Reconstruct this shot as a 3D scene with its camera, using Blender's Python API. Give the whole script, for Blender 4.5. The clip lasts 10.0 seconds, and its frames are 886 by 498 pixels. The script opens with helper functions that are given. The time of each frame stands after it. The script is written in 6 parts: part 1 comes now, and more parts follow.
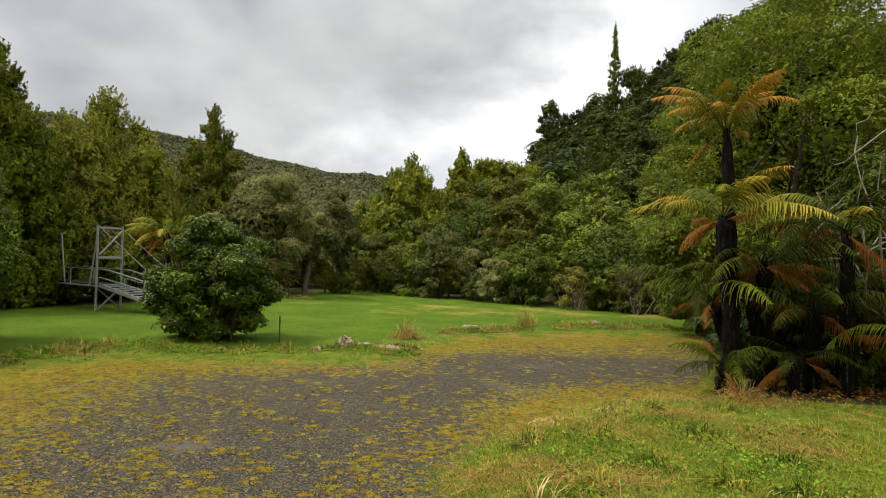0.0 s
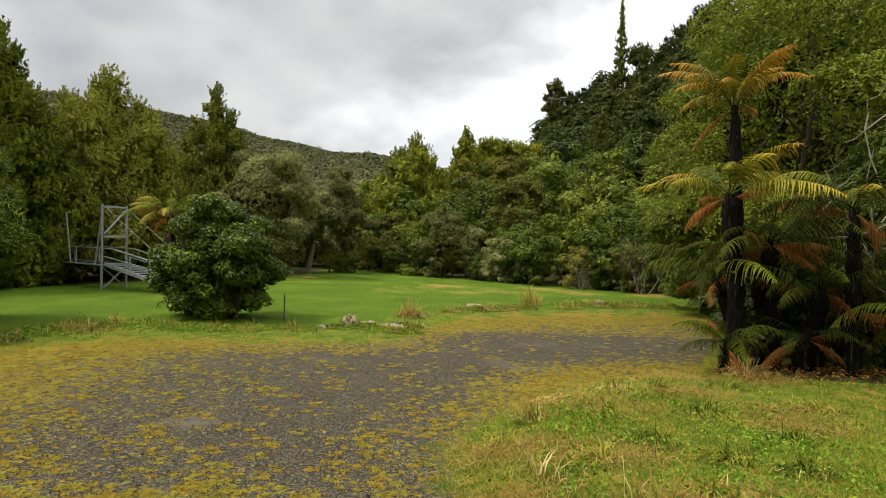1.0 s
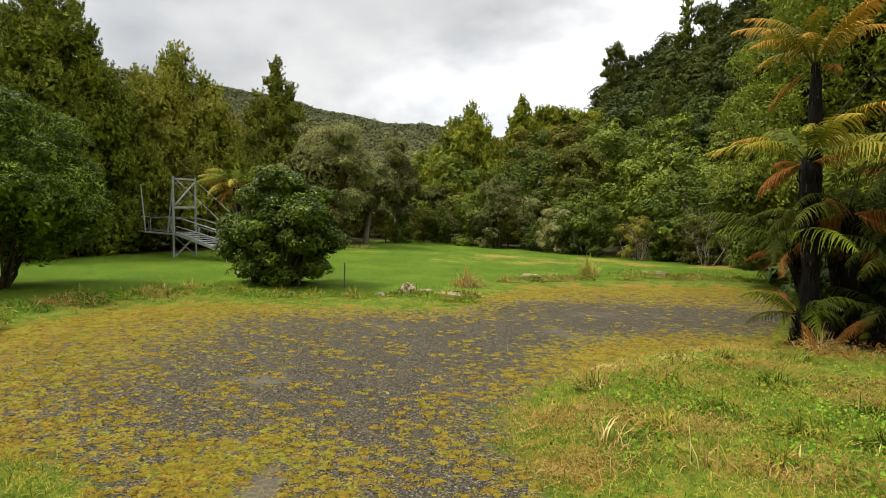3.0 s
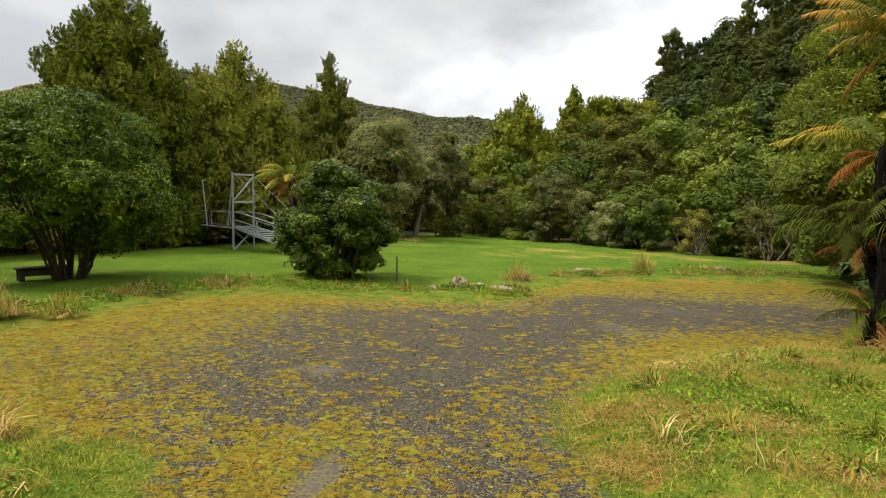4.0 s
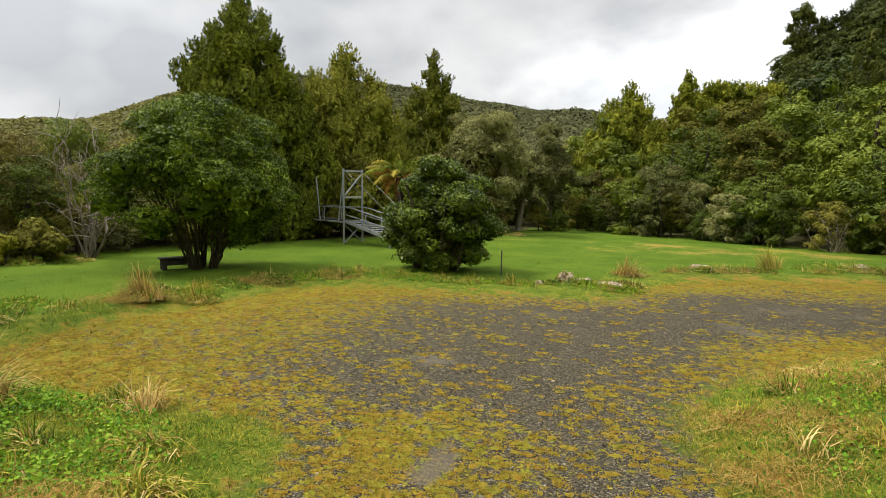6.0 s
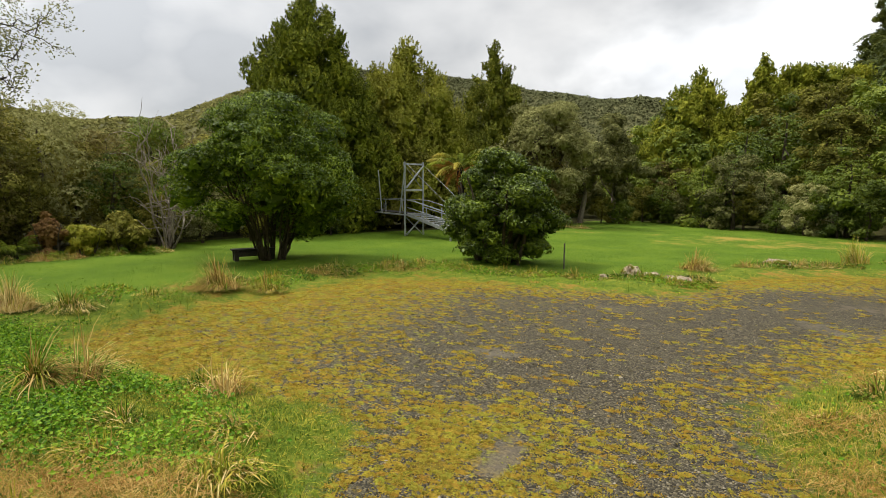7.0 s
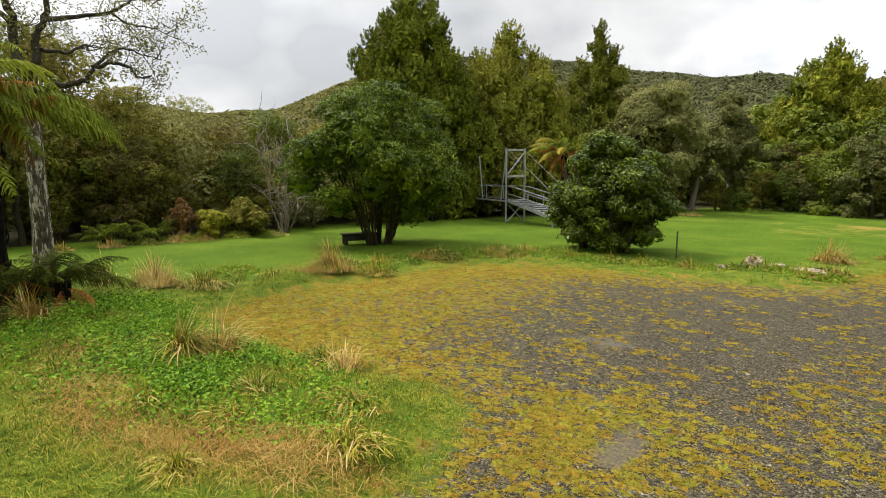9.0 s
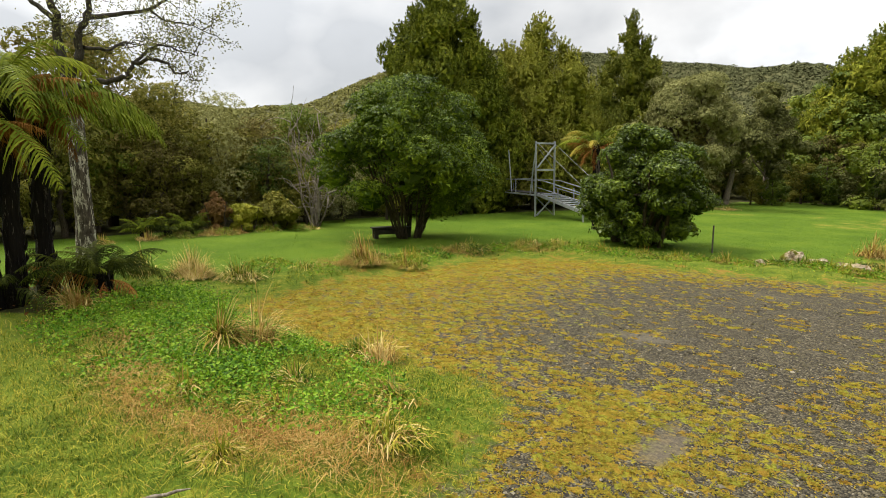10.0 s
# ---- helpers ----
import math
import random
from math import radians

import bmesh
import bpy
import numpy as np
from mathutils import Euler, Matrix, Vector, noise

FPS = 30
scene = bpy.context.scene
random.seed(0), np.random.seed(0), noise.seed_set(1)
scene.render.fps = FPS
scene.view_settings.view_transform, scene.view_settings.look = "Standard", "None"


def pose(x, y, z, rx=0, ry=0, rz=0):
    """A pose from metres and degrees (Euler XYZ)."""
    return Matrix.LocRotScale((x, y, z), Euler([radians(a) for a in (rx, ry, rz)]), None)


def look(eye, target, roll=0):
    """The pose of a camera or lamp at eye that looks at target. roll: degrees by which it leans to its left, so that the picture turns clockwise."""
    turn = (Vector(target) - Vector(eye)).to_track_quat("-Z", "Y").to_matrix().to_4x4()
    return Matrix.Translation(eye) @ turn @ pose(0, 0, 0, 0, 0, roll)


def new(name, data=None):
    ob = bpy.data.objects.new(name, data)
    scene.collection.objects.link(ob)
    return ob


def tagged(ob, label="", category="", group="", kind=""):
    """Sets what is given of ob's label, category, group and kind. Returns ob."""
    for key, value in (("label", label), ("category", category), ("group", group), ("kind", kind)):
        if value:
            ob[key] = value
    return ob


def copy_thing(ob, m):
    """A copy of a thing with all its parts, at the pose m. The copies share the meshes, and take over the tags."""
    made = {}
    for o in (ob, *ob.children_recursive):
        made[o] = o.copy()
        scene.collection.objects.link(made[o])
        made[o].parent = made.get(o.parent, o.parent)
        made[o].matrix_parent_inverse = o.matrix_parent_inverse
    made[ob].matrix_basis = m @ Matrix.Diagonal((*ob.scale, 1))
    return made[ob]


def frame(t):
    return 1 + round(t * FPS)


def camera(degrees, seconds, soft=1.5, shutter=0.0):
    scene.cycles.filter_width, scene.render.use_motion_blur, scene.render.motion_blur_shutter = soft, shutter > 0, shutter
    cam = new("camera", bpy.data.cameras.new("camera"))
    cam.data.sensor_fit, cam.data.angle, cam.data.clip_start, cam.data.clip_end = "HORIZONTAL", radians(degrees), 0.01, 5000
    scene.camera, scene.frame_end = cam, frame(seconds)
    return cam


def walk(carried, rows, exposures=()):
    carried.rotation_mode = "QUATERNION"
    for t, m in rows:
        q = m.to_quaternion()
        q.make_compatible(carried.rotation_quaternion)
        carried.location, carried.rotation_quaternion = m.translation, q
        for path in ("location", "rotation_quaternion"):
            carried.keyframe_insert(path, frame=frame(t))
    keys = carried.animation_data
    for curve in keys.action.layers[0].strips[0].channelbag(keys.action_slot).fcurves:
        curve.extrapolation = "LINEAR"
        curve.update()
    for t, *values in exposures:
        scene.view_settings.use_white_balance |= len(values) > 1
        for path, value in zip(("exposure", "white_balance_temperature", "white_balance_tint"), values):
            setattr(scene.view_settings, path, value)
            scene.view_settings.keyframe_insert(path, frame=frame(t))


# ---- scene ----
cam = camera(76.44, 10.0, soft=0.6)
# seconds, place, yaw, pitch, roll
PATH = [
    (0, 0.037, 0.013, 2.245, -0.019, 0.992, 1.128),
    (0.5, 0.036, 0.03, 2.229, 0.053, 0.085, 1.107),
    (1, 0.035, 0.043, 2.223, 0.339, -1.074, 1.136),
    (1.5, 0.035, 0.05, 2.206, 0.938, -2.071, 1.091),
    (2, 0.025, 0.044, 2.183, 2.1, -2.837, 1.017),
    (2.5, -0.007, 0.033, 2.172, 3.648, -3.533, 1.023),
    (4, -0.105, -0.022, 2.165, 10.729, -4.809, 0.766),
    (4.5, -0.131, -0.024, 2.163, 13.142, -5.025, 0.664),
    (5, -0.163, -0.029, 2.157, 15.872, -5.149, 0.483),
    (6.5, -0.267, -0.047, 2.14, 23.756, -5.765, 0.123),
    (7, -0.297, -0.068, 2.147, 26.913, -6.218, -0.113),
    (7.5, -0.34, -0.082, 2.14, 29.447, -6.598, -0.219),
    (8, -0.376, -0.104, 2.129, 32.234, -7.011, -0.381),
    (8.5, -0.402, -0.133, 2.129, 34.569, -7.326, -0.49),
    (9, -0.452, -0.156, 2.124, 36.757, -7.487, -0.509),
    (9.5, -0.482, -0.182, 2.124, 38.337, -7.63, -0.599),
    (10, -0.545, -0.207, 2.111, 39.451, -8.044, -0.656),
]
walk(cam, [(t, pose(x, y, z, 90 + p, 0, w) @ pose(0, 0, 0, 0, 0, r)) for t, x, y, z, w, p, r in PATH],
     exposures=((0.0, 0.26), (1.5, 0.38), (3.0, 0.50), (5.0, 0.53), (6.5, 0.49), (8.0, 0.54), (10.0, 0.66)))

# ---- world, sun, exposure ----
SUN_AZ, SUN_EL = 98.0, 56.0          # degrees left of ahead, degrees up


def sky_world():
    w = bpy.data.worlds.new("overcast_sky")
    scene.world = w
    w.use_nodes = True
    nt = w.node_tree
    nt.nodes.clear()
    N = lambda k: nt.nodes.new(k)
    L = nt.links.new
    out, bg = N("ShaderNodeOutputWorld"), N("ShaderNodeBackground")
    L(bg.outputs[0], out.inputs[0])
    sky = N("ShaderNodeTexSky")
    sky.sky_type, sky.sun_disc = "NISHITA", False
    sky.sun_elevation, sky.sun_rotation = radians(SUN_EL), radians(-SUN_AZ)
    tc, sep = N("ShaderNodeTexCoord"), N("ShaderNodeSeparateXYZ")
    L(tc.outputs["Generated"], sep.inputs[0])

    def m(op, a, b=None, clamp=False):
        n = N("ShaderNodeMath")
        n.operation, n.use_clamp = op, clamp
        for k, v in enumerate((a, b)):
            if v is None:
                continue
            if isinstance(v, (int, float)):
                n.inputs[k].default_value = v
            else:
                L(v, n.inputs[k])
        return n.outputs[0]
    up = m("MAXIMUM", sep.outputs[2], 0.0)
    com = N("ShaderNodeCombineXYZ")
    L(sep.outputs[0], com.inputs[0])
    L(sep.outputs[1], com.inputs[1])
    L(m("MULTIPLY", up, 1.7), com.inputs[2])
    n1, n2 = N("ShaderNodeTexNoise"), N("ShaderNodeTexNoise")
    for n, sc, det, dis in ((n1, 2.3, 3.0, 0.1), (n2, 6.0, 4.0, 0.15)):
        n.inputs["Scale"].default_value, n.inputs["Detail"].default_value = sc, det
        n.inputs["Roughness"].default_value = 0.52
        n.inputs["Distortion"].default_value = dis
        L(com.outputs[0], n.inputs["Vector"])
    mixn = m("ADD", m("MULTIPLY", n1.outputs[0], 0.72), m("MULTIPLY", n2.outputs[0], 0.28))
    wob = m("SUBTRACT", n2.outputs[0], 0.5)

    def bell(azimuth, elevation, wide, tall):
        """A soft cloud bank or gap round one direction, with an uneven rim."""
        dx = m("ADD", sep.outputs[0], m("MULTIPLY", wob, 0.35))
        dx = m("DIVIDE", m("SUBTRACT", dx, math.sin(radians(azimuth))), math.sin(radians(wide)))
        dz = m("ADD", sep.outputs[2], m("MULTIPLY", m("SUBTRACT", n1.outputs[0], 0.5), 0.2))
        dz = m("DIVIDE", m("SUBTRACT", dz, math.sin(radians(elevation))), math.sin(radians(tall)))
        q = m("ADD", m("MULTIPLY", dx, dx), m("MULTIPLY", dz, dz))
        return m("MULTIPLY", m("DIVIDE", 1.0, m("ADD", 1.0, m("MULTIPLY", q, q))), m("GREATER_THAN", sep.outputs[1], 0.0))
    ramp = N("ShaderNodeValToRGB")
    ramp.color_ramp.elements[0].position, ramp.color_ramp.elements[0].color = 0.41, (0.315, 0.325, 0.337, 1)
    ramp.color_ramp.elements[1].position, ramp.color_ramp.elements[1].color = 0.60, (0.555, 0.555, 0.552, 1)
    L(mixn, ramp.inputs[0])
    # the overcast dome: brighter overhead than at the skyline
    grad = m("ADD", m("MULTIPLY", m("POWER", up, 2.0), 3.5), 0.86)
    # thin cloud ahead, where the light comes through, under a darker bank
    glow = m("ADD", m("MULTIPLY", bell(18, 14, 11, 10), 1.1), m("MULTIPLY", bell(3, 8, 15, 6), 1.1))
    glow = m("ADD", glow, m("MULTIPLY", bell(-76, 12, 20, 9), 0.5))
    glow = m("SUBTRACT", glow, m("MULTIPLY", bell(-2, 24, 19, 7), 0.36))
    mul = N("ShaderNodeMixRGB")
    mul.blend_type, mul.inputs[0].default_value = "MULTIPLY", 1.0
    L(ramp.outputs[0], mul.inputs[1])
    L(m("ADD", grad, glow), mul.inputs[2])
    scl = N("ShaderNodeMixRGB")
    scl.blend_type, scl.inputs[0].default_value = "MULTIPLY", 1.0
    L(sky.outputs[0], scl.inputs[1])
    scl.inputs[2].default_value = (0.1, 0.1, 0.1, 1)
    mx = N("ShaderNodeMixRGB")
    mx.inputs[0].default_value = 0.97
    L(scl.outputs[0], mx.inputs[1])
    L(mul.outputs[0], mx.inputs[2])
    L(mx.outputs[0], bg.inputs[0])
    bg.inputs[1].default_value = 1.0


sky_world()
sun = new("sun", bpy.data.lights.new("sun", "SUN"))
sun.data.energy, sun.data.angle, sun.data.color = 2.9, radians(14), (1.0, 0.96, 0.9)
sun.matrix_world = look((-60 * math.sin(radians(SUN_AZ)), 60 * math.cos(radians(SUN_AZ)), 60 * math.tan(radians(SUN_EL))), (0, 0, 0))


# ---- materials ----
class Mat:
    """A small helper around one node material."""

    def __init__(self, name, rough=0.8, spec=0.3, metal=0.0):
        self.m = bpy.data.materials.new(name)
        self.m.use_nodes = True
        self.t = self.m.node_tree
        self.b = self.t.nodes["Principled BSDF"]
        self.out = self.t.nodes["Material Output"]
        self.b.inputs["Roughness"].default_value = rough
        self.b.inputs["Specular IOR Level"].default_value = spec
        self.b.inputs["Metallic"].default_value = metal
        self.tc = None

    def node(self, kind):
        return self.t.nodes.new(kind)

    def link(self, a, b):
        self.t.links.new(a, b)

    def coords(self, kind="Object"):
        if self.tc is None:
            self.tc = self.node("ShaderNodeTexCoord")
        return self.tc.outputs[kind]

    def math(self, op, a, b=None, clamp=False):
        n = self.node("ShaderNodeMath")
        n.operation, n.use_clamp = op, clamp
        for k, v in enumerate((a, b)):
            if v is None:
                continue
            if isinstance(v, (int, float)):
                n.inputs[k].default_value = v
            else:
                self.link(v, n.inputs[k])
        return n.outputs[0]

    def noise(self, scale, detail=4.0, rough=0.6, vec=None, dist=0.0):
        n = self.node("ShaderNodeTexNoise")
        n.inputs["Scale"].default_value, n.inputs["Detail"].default_value = scale, detail
        n.inputs["Roughness"].default_value, n.inputs["Distortion"].default_value = rough, dist
        self.link(vec if vec is not None else self.coords(), n.inputs["Vector"])
        return n.outputs["Fac"]

    def ramp(self, fac, *stops):
        n = self.node("ShaderNodeValToRGB")
        e = n.color_ramp.elements
        while len(e) < len(stops):
            e.new(0.5)
        for k, (p, c) in zip(e, stops):
            k.position, k.color = p, (*c, 1) if len(c) == 3 else c
        self.link(fac, n.inputs[0])
        return n.outputs[0]

    def step(self, fac, lo, hi):
        n = self.node("ShaderNodeMapRange")
        n.interpolation_type = "SMOOTHSTEP"
        n.inputs[1].default_value, n.inputs[2].default_value = lo, hi
        self.link(fac, n.inputs[0])
        return n.outputs[0]

    def mix(self, fac, a, b, mode="MIX"):
        n = self.node("ShaderNodeMixRGB")
        n.blend_type = mode
        for k, v in zip((0, 1, 2), (fac, a, b)):
            if isinstance(v, (int, float)):
                n.inputs[k].default_value = v
            elif isinstance(v, tuple):
                n.inputs[k].default_value = (*v, 1)
            else:
                self.link(v, n.inputs[k])
        return n.outputs[0]

    def attr(self, name):
        n = self.node("ShaderNodeAttribute")
        n.attribute_name = name
        return n.outputs["Fac"]

    def color(self, c):
        self.link(c, self.b.inputs["Base Color"])
        return self

    def bump(self, height, strength=0.5, dist=0.02):
        n = self.node("ShaderNodeBump")
        n.inputs["Strength"].default_value, n.inputs["Distance"].default_value = strength, dist
        self.link(height, n.inputs["Height"])
        self.link(n.outputs[0], self.b.inputs["Normal"])
        return self

    def island(self):
        return self.node("ShaderNodeNewGeometry").outputs["Random Per Island"]

    def each(self):
        return self.node("ShaderNodeObjectInfo").outputs["Random"]

    def translucent(self, c, amount):
        tr, mx = self.node("ShaderNodeBsdfTranslucent"), self.node("ShaderNodeMixShader")
        self.link(c, tr.inputs[0])
        mx.inputs[0].default_value = amount
        self.link(self.b.outputs[0], mx.inputs[1])
        self.link(tr.outputs[0], mx.inputs[2])
        self.link(mx.outputs[0], self.out.inputs[0])
        return self


def leaf_material(name, dark, mid, light, rough=0.5, spec=0.35, clump=0.7, trans=0.22, single=0.34):
    """Leaves: tone by leaf, by clump and by plant."""
    a = Mat(name, rough, spec)
    broad = a.math("MULTIPLY", a.noise(clump, 2.0), 0.75 - 0.5 * single)
    spray = a.math("MULTIPLY", a.noise(clump * 4.5, 2.0), 0.45 - 0.5 * single)
    r = a.math("ADD", a.math("MULTIPLY", a.island(), single), a.math("ADD", broad, spray))
    r = a.math("ADD", r, a.math("MULTIPLY", a.math("SUBTRACT", a.each(), 0.5), 0.36))
    c = a.ramp(r, (0.28, dark), (0.58, mid), (0.92, light))
    a.color(c)
    if trans:
        a.translucent(c, trans)
    return a.m


def frond_material(name, base, middle, tip):
    """Fern leaflets: green at the stalk, turning yellow to rust towards the tip."""
    a = Mat(name, 0.65, 0.2)
    q = a.math("ADD", a.attr("along"), a.math("MULTIPLY", a.math("SUBTRACT", a.noise(2.5, 3.0), 0.5), 0.7))
    q = a.math("ADD", q, a.math("ADD", a.math("MULTIPLY", a.math("SUBTRACT", a.each(), 0.5), 0.55), a.math("MULTIPLY", a.island(), 0.14)))
    c = a.ramp(q, (0.22, base), (0.58, middle), (1.0, tip))
    a.color(c).translucent(c, 0.25)
    return a.m


def bark_material(name, dark, light, scale=6.0, stretch=0.25, lichen=None, cover=0.47):
    a = Mat(name, 0.9, 0.15)
    mp = a.node("ShaderNodeMapping")
    mp.inputs["Scale"].default_value = (1, 1, stretch)
    a.link(a.coords(), mp.inputs[0])
    n = a.noise(scale * 4, 8, 0.65, mp.outputs[0])
    c = a.ramp(n, (0.32, dark), (0.7, light))
    if lichen:
        l = a.noise(scale * 2.6, 8, 0.75, mp.outputs[0])
        c = a.mix(a.step(l, cover, cover + 0.04), c, lichen)
    a.color(c).bump(n, 0.9, 0.03)
    return a.m


def plain_material(name, c1, c2, rough, scale=8.0, metal=0.0, spec=0.3, bump=0.2):
    a = Mat(name, rough, spec, metal)
    n = a.noise(scale, 6, 0.65)
    a.color(a.ramp(n, (0.3, c1), (0.7, c2)))
    if bump:
        a.bump(a.noise(scale * 6, 5, 0.6), bump, 0.01)
    return a.m


M_CONIFER = leaf_material("conifer_foliage", (0.039, 0.0546, 0.0065), (0.169, 0.1934, 0.01716), (0.4141, 0.3981, 0.04368), 0.8, 0.08, 0.9, 0.1)
M_CONIFER_LIGHT = leaf_material("conifer_foliage_olive", (0.04232, 0.05474, 0.007245), (0.1449, 0.1583, 0.01857), (0.3392, 0.3243, 0.0483), 0.8, 0.08, 0.9, 0.1)
M_BROAD = leaf_material("broadleaf_foliage", (0.0187, 0.03132, 0.0034), (0.0612, 0.08874, 0.0085), (0.1445, 0.174, 0.0187), 0.6, 0.18, 0.6)
M_BRIGHT = leaf_material("bright_broadleaf_foliage", (0.0323, 0.051, 0.00425), (0.1037, 0.1428, 0.0102), (0.2253, 0.255, 0.0221), 0.6, 0.18, 0.6)
M_DARK = leaf_material("dark_bush_foliage", (0.0161, 0.026, 0.0045), (0.0483, 0.062, 0.00975), (0.115, 0.125, 0.0195), 0.7, 0.1, 0.6)
M_OLIVE = leaf_material("olive_scrub_foliage", (0.0504, 0.0528, 0.0084), (0.1478, 0.1408, 0.02205), (0.308, 0.275, 0.0525), 0.8, 0.08, 0.8)
M_GREY = leaf_material("grey_green_foliage", (0.06803, 0.07203, 0.02401), (0.1901, 0.1881, 0.06002), (0.3802, 0.3651, 0.1451), 0.8, 0.08, 0.8)
M_BROWNISH = leaf_material("brownish_foliage", (0.0504, 0.0429, 0.01155), (0.1456, 0.121, 0.0315), (0.2856, 0.2255, 0.0672), 0.8, 0.08, 0.8)
M_LAUREL = leaf_material("glossy_shrub_leaf", (0.01336, 0.02449, 0.00183), (0.08436, 0.124, 0.007413), (0.3272, 0.4005, 0.03649), 0.42, 0.22, 1.1, 0.15)
M_SHRUB = leaf_material("dense_shrub_leaf", (0.01058, 0.0226, 0.001673), (0.08032, 0.1258, 0.00552), (0.3219, 0.4026, 0.0261), 0.5, 0.18, 1.0, 0.15)
M_PALE_LEAF = leaf_material("pale_thin_leaf", (0.10, 0.105, 0.035), (0.24, 0.235, 0.085), (0.42, 0.40, 0.17), 0.7, 0.1, 1.2, 0.5)
# Greyed and dulled: distance haze and cloud shade put into the leaf colour.
M_FAR_HAZED = leaf_material("hazed_far_foliage", (0.072, 0.076, 0.034), (0.092, 0.096, 0.042), (0.118, 0.120, 0.053), 0.9, 0.05, 0.05, 0.0)
M_SPUR = leaf_material("spur_scrub_foliage", (0.1066, 0.104, 0.03), (0.1625, 0.1534, 0.045), (0.2405, 0.2236, 0.075), 0.9, 0.05, 0.05, 0.0)
M_FROND_GOLD = frond_material("golden_frond", (0.075, 0.085, 0.006), (0.24, 0.17, 0.010), (0.46, 0.225, 0.030))
M_FROND_LIME = frond_material("yellow_green_frond", (0.070, 0.090, 0.006), (0.19, 0.19, 0.011), (0.38, 0.285, 0.024))
M_FROND_GREEN = leaf_material("green_frond", (0.0338, 0.0494, 0.0039), (0.1014, 0.13, 0.0091), (0.247, 0.2665, 0.0234), 0.8, 0.06, 1.2, 0.25)
# Green frond darkened: the understorey's shade is put into this colour.
M_FROND_SHADED = leaf_material("shaded_green_frond", (0.010, 0.016, 0.002), (0.032, 0.042, 0.005), (0.085, 0.095, 0.012), 0.8, 0.05, 1.2, 0.2)
M_FROND_DEAD = leaf_material("dead_brown_frond", (0.070, 0.024, 0.006), (0.18, 0.068, 0.014), (0.30, 0.14, 0.035), 0.9, 0.04, 1.2, 0.1)
M_GRASS = leaf_material("rough_grass_blade", (0.042, 0.080, 0.007), (0.145, 0.195, 0.014), (0.42, 0.355, 0.046), 0.75, 0.08, 1.6, 0.25, 0.65)
M_LAWN = leaf_material("mown_grass_blade", (0.062, 0.112, 0.007), (0.088, 0.148, 0.009), (0.150, 0.200, 0.018), 0.85, 0.05, 1.0, 0.4)
M_STRAW = leaf_material("dead_straw_blade", (0.22, 0.120, 0.030), (0.43, 0.285, 0.085), (0.64, 0.51, 0.21), 0.85, 0.08, 2.5, 0.2, single=0.6)
M_THATCH = leaf_material("flattened_straw_blade", (0.17, 0.078, 0.016), (0.34, 0.19, 0.045), (0.54, 0.39, 0.13), 0.85, 0.08, 2.5, 0.2, single=0.6)
M_HERB = leaf_material("low_herb_leaf", (0.02933, 0.07885, 0.00374), (0.1039, 0.2279, 0.008976), (0.2542, 0.3819, 0.02244), 0.6, 0.15, 2.0, 0.25, single=0.6)
M_YELLOW = leaf_material("yellow_green_foliage", (0.0765, 0.0935, 0.00612), (0.187, 0.204, 0.01224), (0.34, 0.306, 0.0306), 0.7, 0.15, 1.5, 0.2)
M_RUSTY = leaf_material("rusty_foliage", (0.07, 0.035, 0.0115), (0.16, 0.085, 0.0274), (0.27, 0.16, 0.0576), 0.8, 0.1, 1.5, 0.1)
M_LITTER = leaf_material("fallen_leaf", (0.096, 0.033, 0.00606), (0.204, 0.084, 0.01296), (0.33, 0.216, 0.03456), 0.7, 0.2, 3.0, 0.1, single=0.6)
M_BARK = bark_material("brown_bark", (0.025, 0.018, 0.012), (0.10, 0.078, 0.055))
M_BARK_GREY = bark_material("grey_twig_bark", (0.13, 0.105, 0.08), (0.36, 0.30, 0.235))
M_FERN_TRUNK = bark_material("fibrous_fern_trunk", (0.002, 0.0017, 0.0013), (0.012, 0.009, 0.006), 8.0, 0.12, (0.085, 0.07, 0.055), 0.585)
M_LICHEN_BARK = bark_material("lichened_bark", (0.014, 0.011, 0.008), (0.13, 0.105, 0.08), 5.0, 0.3, (0.42, 0.385, 0.31), 0.51)
M_LIMB = bark_material("dark_limb_bark", (0.020, 0.017, 0.013), (0.085, 0.072, 0.056), 7.0, 0.4)
M_STEEL = plain_material("galvanised_steel", (0.26, 0.265, 0.27), (0.40, 0.405, 0.41), 0.45, 5.0, 0.35, 0.5, 0.05)
M_CABLE = plain_material("steel_cable", (0.20, 0.20, 0.21), (0.34, 0.34, 0.35), 0.5, 9.0, 0.6, 0.5, 0.0)
M_BENCH = plain_material("dark_weathered_timber", (0.016, 0.014, 0.012), (0.045, 0.038, 0.03), 0.75, 9.0)
M_POST = plain_material("weathered_steel_post", (0.06, 0.055, 0.05), (0.16, 0.14, 0.12), 0.7, 14.0, 0.3)


def rock_material():
    a = Mat("lichened_rock", 0.95, 0.05)
    n = a.noise(5.0, 8, 0.75)
    c = a.ramp(n, (0.32, (0.06, 0.043, 0.024)), (0.42, (0.20, 0.145, 0.09)), (0.51, (0.42, 0.34, 0.24)), (0.62, (0.66, 0.60, 0.50)))
    c = a.mix(a.step(a.noise(3.5, 5), 0.45, 0.54), c, (0.13, 0.125, 0.016))
    a.color(c).bump(a.noise(14.0, 8, 0.7), 1.0, 0.06)
    return a.m


M_ROCK = rock_material()


